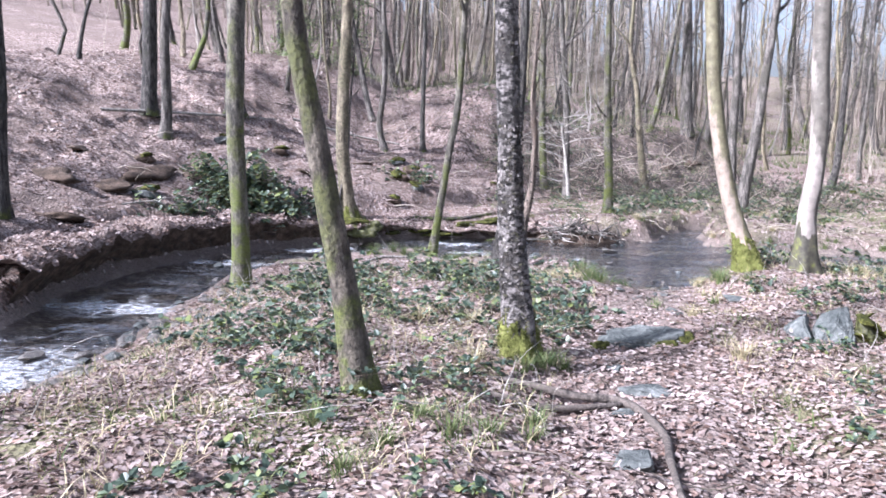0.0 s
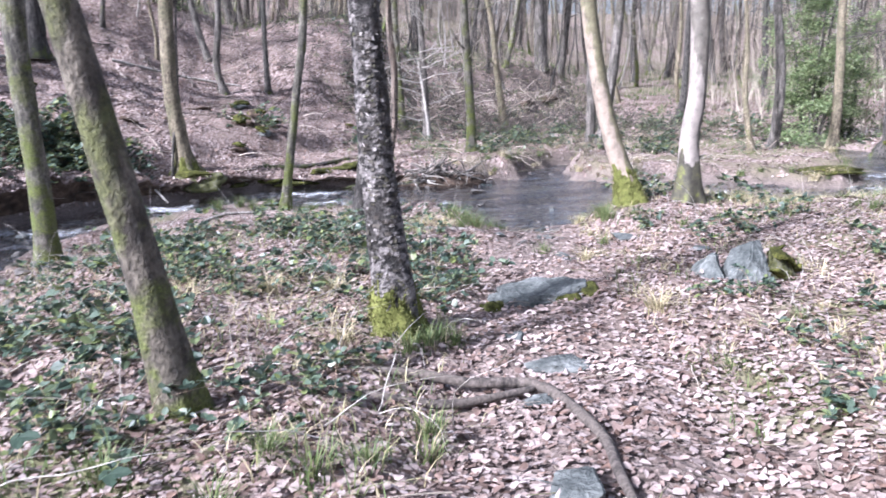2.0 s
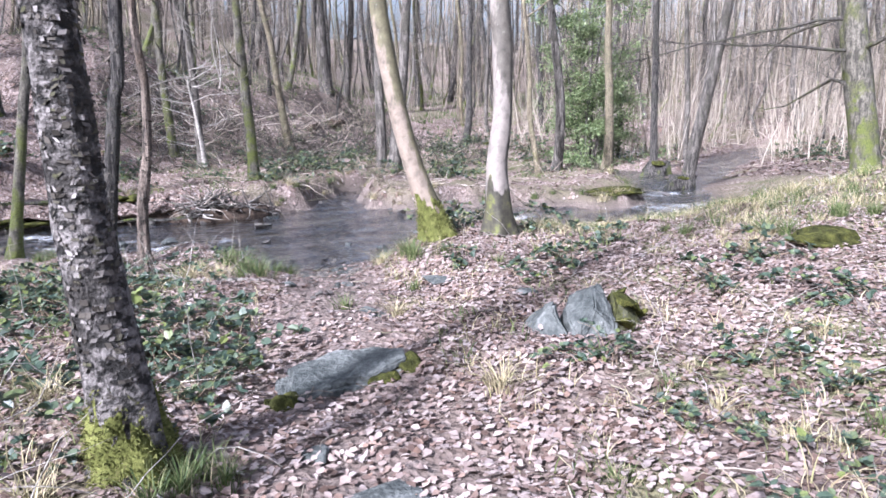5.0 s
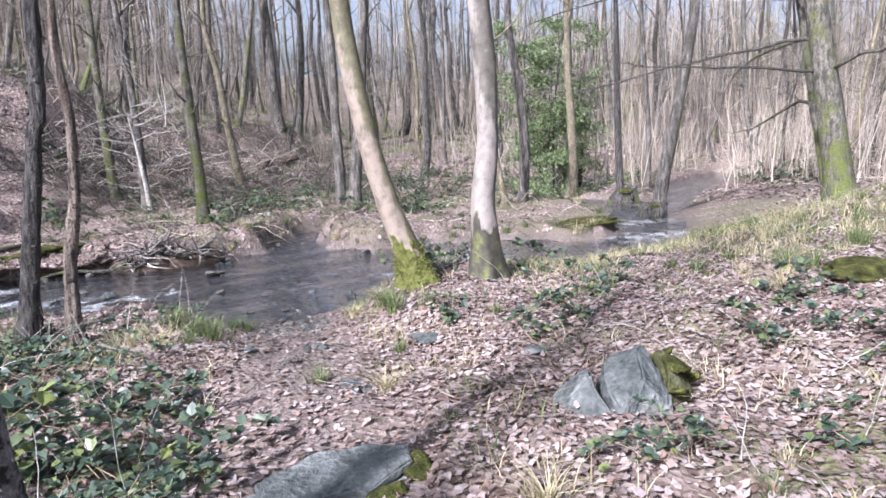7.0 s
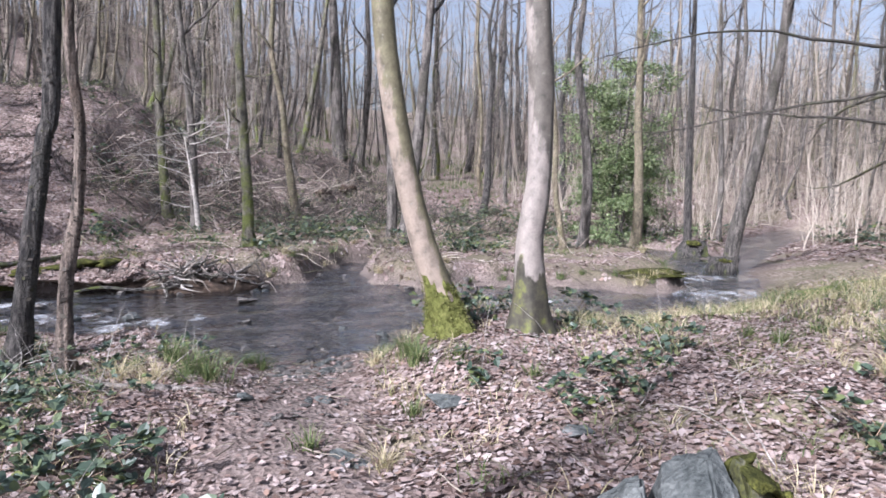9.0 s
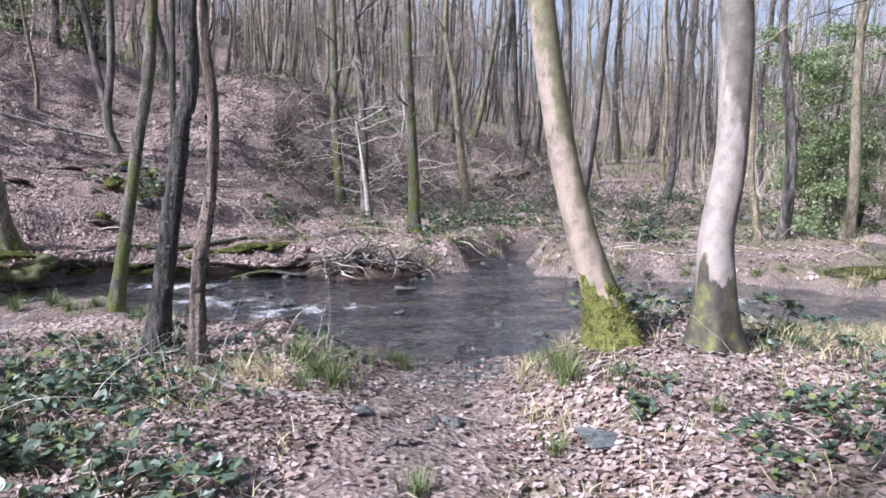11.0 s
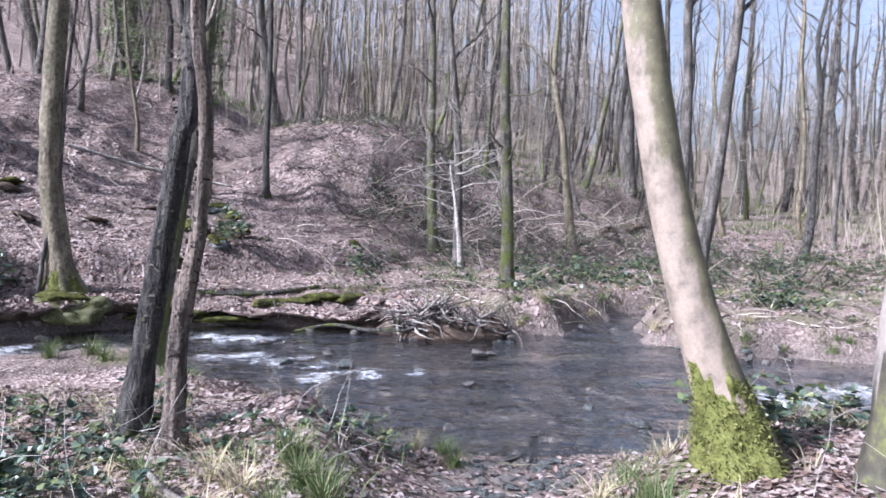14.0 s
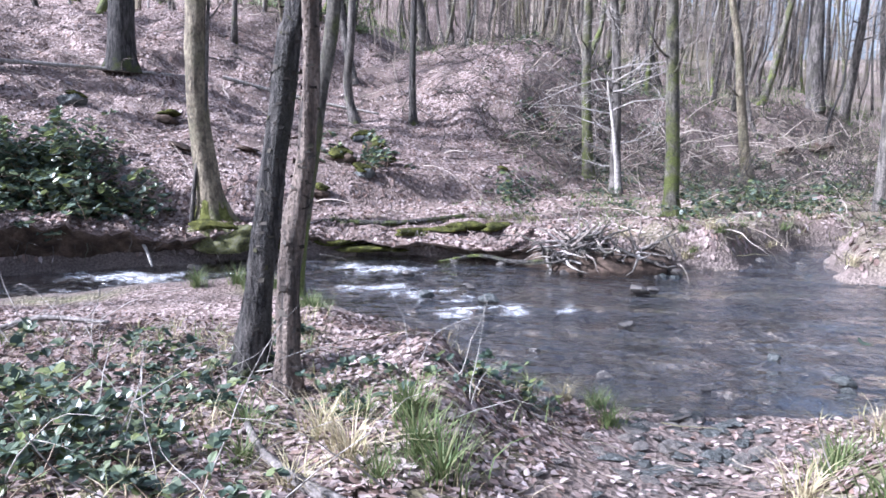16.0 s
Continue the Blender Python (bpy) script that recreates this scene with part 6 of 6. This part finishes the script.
def evergreen(x, y, tall, wide, seed, leaves, label):
    """A holly: several leaders, drooping boughs and a ragged crown of leaf clumps with gaps between."""
    r = np.random.default_rng(seed)
    ob = thing("holly", x, y, height_at(x, y) - 0.05, label, "holly")
    wood, green = Soup(), Soup()
    tips = []
    for k in range(5):
        a, top = 1.26 * k + r.normal(0, 0.3), tall * (1.0 if k == 0 else r.uniform(0.55, 0.9))
        lean = 0.0 if k == 0 else 0.10 * wide / top * 2.2
        leader = branch_points(r, (0.15 * math.cos(a), 0.15 * math.sin(a), 0), (lean * math.cos(a), lean * math.sin(a), 1), top, 0.07, 0.05, 0.06, 8)
        tube(wood, leader, 6)
        for _ in range(22):
            t = r.uniform(0.03, 0.97)
            i = min(7, int(t * 8))
            b = r.uniform(0, 6.283)
            reach = wide * 0.36 * (1.05 - 0.8 * t) * r.uniform(0.4, 1.25)
            bough = branch_points(r, leader[i, :3], (math.cos(b), math.sin(b), 0.35), reach, 0.016, 0.18, -0.07, 6)
            tube(wood, bough, 3)
            tips += [p[:3] for p in bough[2:]]
    tips = np.array(tips)
    tips = tips[r.random(len(tips)) < 0.8]
    at = tips[r.integers(len(tips), size=leaves)] + r.normal(0, 1, (leaves, 3)) * (0.20, 0.20, 0.13)
    at[:, 2] = np.maximum(at[:, 2], 0.08)
    for p in at:
        v, f = leaf_shape(r, r.uniform(0.05, 0.11), 0.3, 0.2, 0.4)
        m = np.array(Euler((r.normal(0, 0.6), r.normal(0.3, 0.6), r.uniform(0, 6.283))).to_matrix())
        green.add((v @ m.T + p).tolist(), f)
    tagged(part("cane", wood.mesh("cane", GREYBARK), ob), kind="stuff")
    tagged(part("foliage", green.mesh("foliage", HOLLYLEAF, False), ob, "glossy evergreen leaves"), kind="stuff")


evergreen(20.2, 27.1, 9.0, 8.4, 51, 26000, "large green holly bush at the water's bend")
evergreen(23.0, 28.6, 5.5, 4.2, 52, 5000, "slimmer green holly behind the stream")
evergreen(-6.5, 33.0, 7.0, 3.4, 53, 4500, "dark evergreen holly on the hillside")
evergreen(-4.3, 34.0, 6.0, 3.0, 54, 3500, "dark evergreen holly beside its neighbour on the hillside")


# ---- fallen leaves ----
def leaf_field(count, x0, x1, y0, y1, smallest, largest, seed, thin):
    """Many leaves at once, as arrays of points: lying on the ground, each turned and curled its own way."""
    r = np.random.default_rng(seed)
    x, y = r.uniform(x0, x1, count), r.uniform(y0, y1, count)
    keep = (shore(x, y) > 0.12) & (r.random(count) < thin(x, y, r))
    x, y = x[keep], y[keep]
    n, e = len(x), 0.05
    z = ground(x, y)
    sx, sy = (ground(x + e, y) - z) / e, (ground(x, y + e) - z) / e
    size = r.uniform(smallest, largest, n)
    base = np.array([(-0.5, 0, 0), (-0.2, 0.36, 0.08), (0.22, 0.28, 0.08), (0.5, 0, 0), (0.22, -0.28, 0.08), (-0.2, -0.36, 0.08)])
    v = base[None] * size[:, None, None]
    v[:, :, 1] *= r.uniform(0.7, 1.25, n)[:, None]
    v[:, :, 2] *= r.uniform(-1.2, 2.6, n)[:, None]
    v[:, 3, 2] += size * r.normal(0, 0.22, n)
    v[:, 0, 2] += size * r.normal(0, 0.15, n)
    a, tip, side = r.uniform(0, 6.283, n), r.normal(0, 0.13, n), r.normal(0, 0.13, n)
    v[:, :, 2] += v[:, :, 0] * tip[:, None] + v[:, :, 1] * side[:, None]
    v[:, :, 2] *= 0.9
    c, s = np.cos(a)[:, None], np.sin(a)[:, None]
    px, py = v[:, :, 0] * c - v[:, :, 1] * s, v[:, :, 0] * s + v[:, :, 1] * c
    pz = v[:, :, 2] + px * np.clip(sx, -1.2, 1.2)[:, None] + py * np.clip(sy, -1.2, 1.2)[:, None]
    lift = 0.010 + r.uniform(0, 0.022, n)
    return np.stack([px + x[:, None], py + y[:, None], pz + (z + lift)[:, None]], -1)


def leaf_mesh(name, points):
    n = len(points)
    k = 6 * np.arange(n)[:, None]
    faces = np.concatenate([k + np.array([[0, 3, 2, 1]]), k + np.array([[0, 5, 4, 3]])])
    me = bpy.data.meshes.new(name)
    me.vertices.add(6 * n)
    me.vertices.foreach_set("co", points.reshape(-1).astype(np.float32))
    me.loops.add(8 * n)
    me.loops.foreach_set("vertex_index", faces.reshape(-1).astype(np.int32))
    me.polygons.add(2 * n)
    me.polygons.foreach_set("loop_start", np.arange(0, 8 * n, 4, dtype=np.int32))
    me.update(calc_edges=True)
    me.materials.append(LITTER)
    return me


def near_thin(x, y, r):
    return np.where(line_distance(TRAIL, x, y) < 0, 0.85 - 0.70 * smooth(6.0, 10.0, y), 1.0) * (far_side(x, y) <= 0) * (0.75 + 0.25 * ripple(x, y, 1.6, 31))


def far_thin(x, y, r):
    return (far_side(x, y) > 0) * np.clip(0.55 + 0.6 * ripple(x, y, 2.2, 32) + 0.3 * ripple(x, y, 0.7, 35) - 0.15 * smooth(4.0, 8.0, x) * smooth(36, 28, y) * smooth(21, 17, x), 0.06, 1.0)


def slope_thin(x, y, r):
    return ((far_side(x, y) > 0) | (x > 20)) * np.clip(0.6 + 0.5 * ripple(x, y, 2.4, 36), 0.1, 1.0)


def lip_leaves(seed):
    q, out = np.random.default_rng(seed), []
    base = np.array([(-0.5, 0, 0), (-0.2, 0.36, 0.1), (0.22, 0.28, 0.1), (0.5, 0, 0.05), (0.22, -0.28, 0.1), (-0.2, -0.36, 0.1)])
    for n in range(0, len(lip.v) - 16, 8):
        for _ in range(22):
            j, t, u = int(q.integers(0, 3)), q.random(), q.random()
            a, c, d, e = (np.array(lip.v[n + k]) for k in (j, j + 1, j + 8, j + 9))
            at = (a * (1 - t) + c * t) * (1 - u) + (d * (1 - t) + e * t) * u + (0, 0, 0.02)
            m = np.array(Euler((q.normal(0, 0.5), q.normal(0, 0.5), q.uniform(0, 6.283))).to_matrix())
            out.append(base * q.uniform(0.04, 0.09) @ m.T + at)
    return np.array(out)


litter = thing("leaf_litter", 0.0, 0.0, 0.0, "thick carpet of curled tan beech and oak leaves", "leaves", kind="stuff")
near = leaf_field(210000, -4.6, 9.5, 1.0, 15.5, 0.022, 0.068, 61, near_thin)
tagged(part("leaves", leaf_mesh("leaves", near), litter), kind="stuff")
rest = np.concatenate([lip_leaves(9), leaf_field(120000, -14.0, 6.0, 8.0, 34.0, 0.04, 0.10, 62, far_thin), leaf_field(45000, 6.0, 32.0, 14.0, 40.0, 0.06, 0.12, 63, far_thin),
                       leaf_field(60000, 16.0, 46.0, 12.0, 36.0, 0.08, 0.16, 67, slope_thin), leaf_field(26000, 9.5, 20.0, -4.0, 16.0, 0.05, 0.10, 64, near_thin),
                       leaf_field(26000, -9.0, 9.5, -6.0, 1.0, 0.04, 0.08, 68, near_thin)])
tagged(part("leaves", leaf_mesh("leaves", rest), litter), kind="stuff")
# the leaves nearest the trail, one by one
single = leaf_field(1200, 0.6, 3.6, 3.4, 9.6, 0.05, 0.09, 65, near_thin)[:300]
shapes = []
for k in range(8):
    v, f = leaf_shape(np.random.default_rng(200 + k), 0.056, 0.2, 0.2, 0.38)
    one = Soup()
    one.add([tuple(p) for p in v], f)
    shapes.append(one.mesh("leaf", LITTER, False))
for n, p in enumerate(single):
    part("leaf", shapes[n % 8], litter, "", pose(*(p.mean(0) + (0, 0, 0.015)), r.normal(0, 14), r.normal(0, 14), r.uniform(0, 360)))
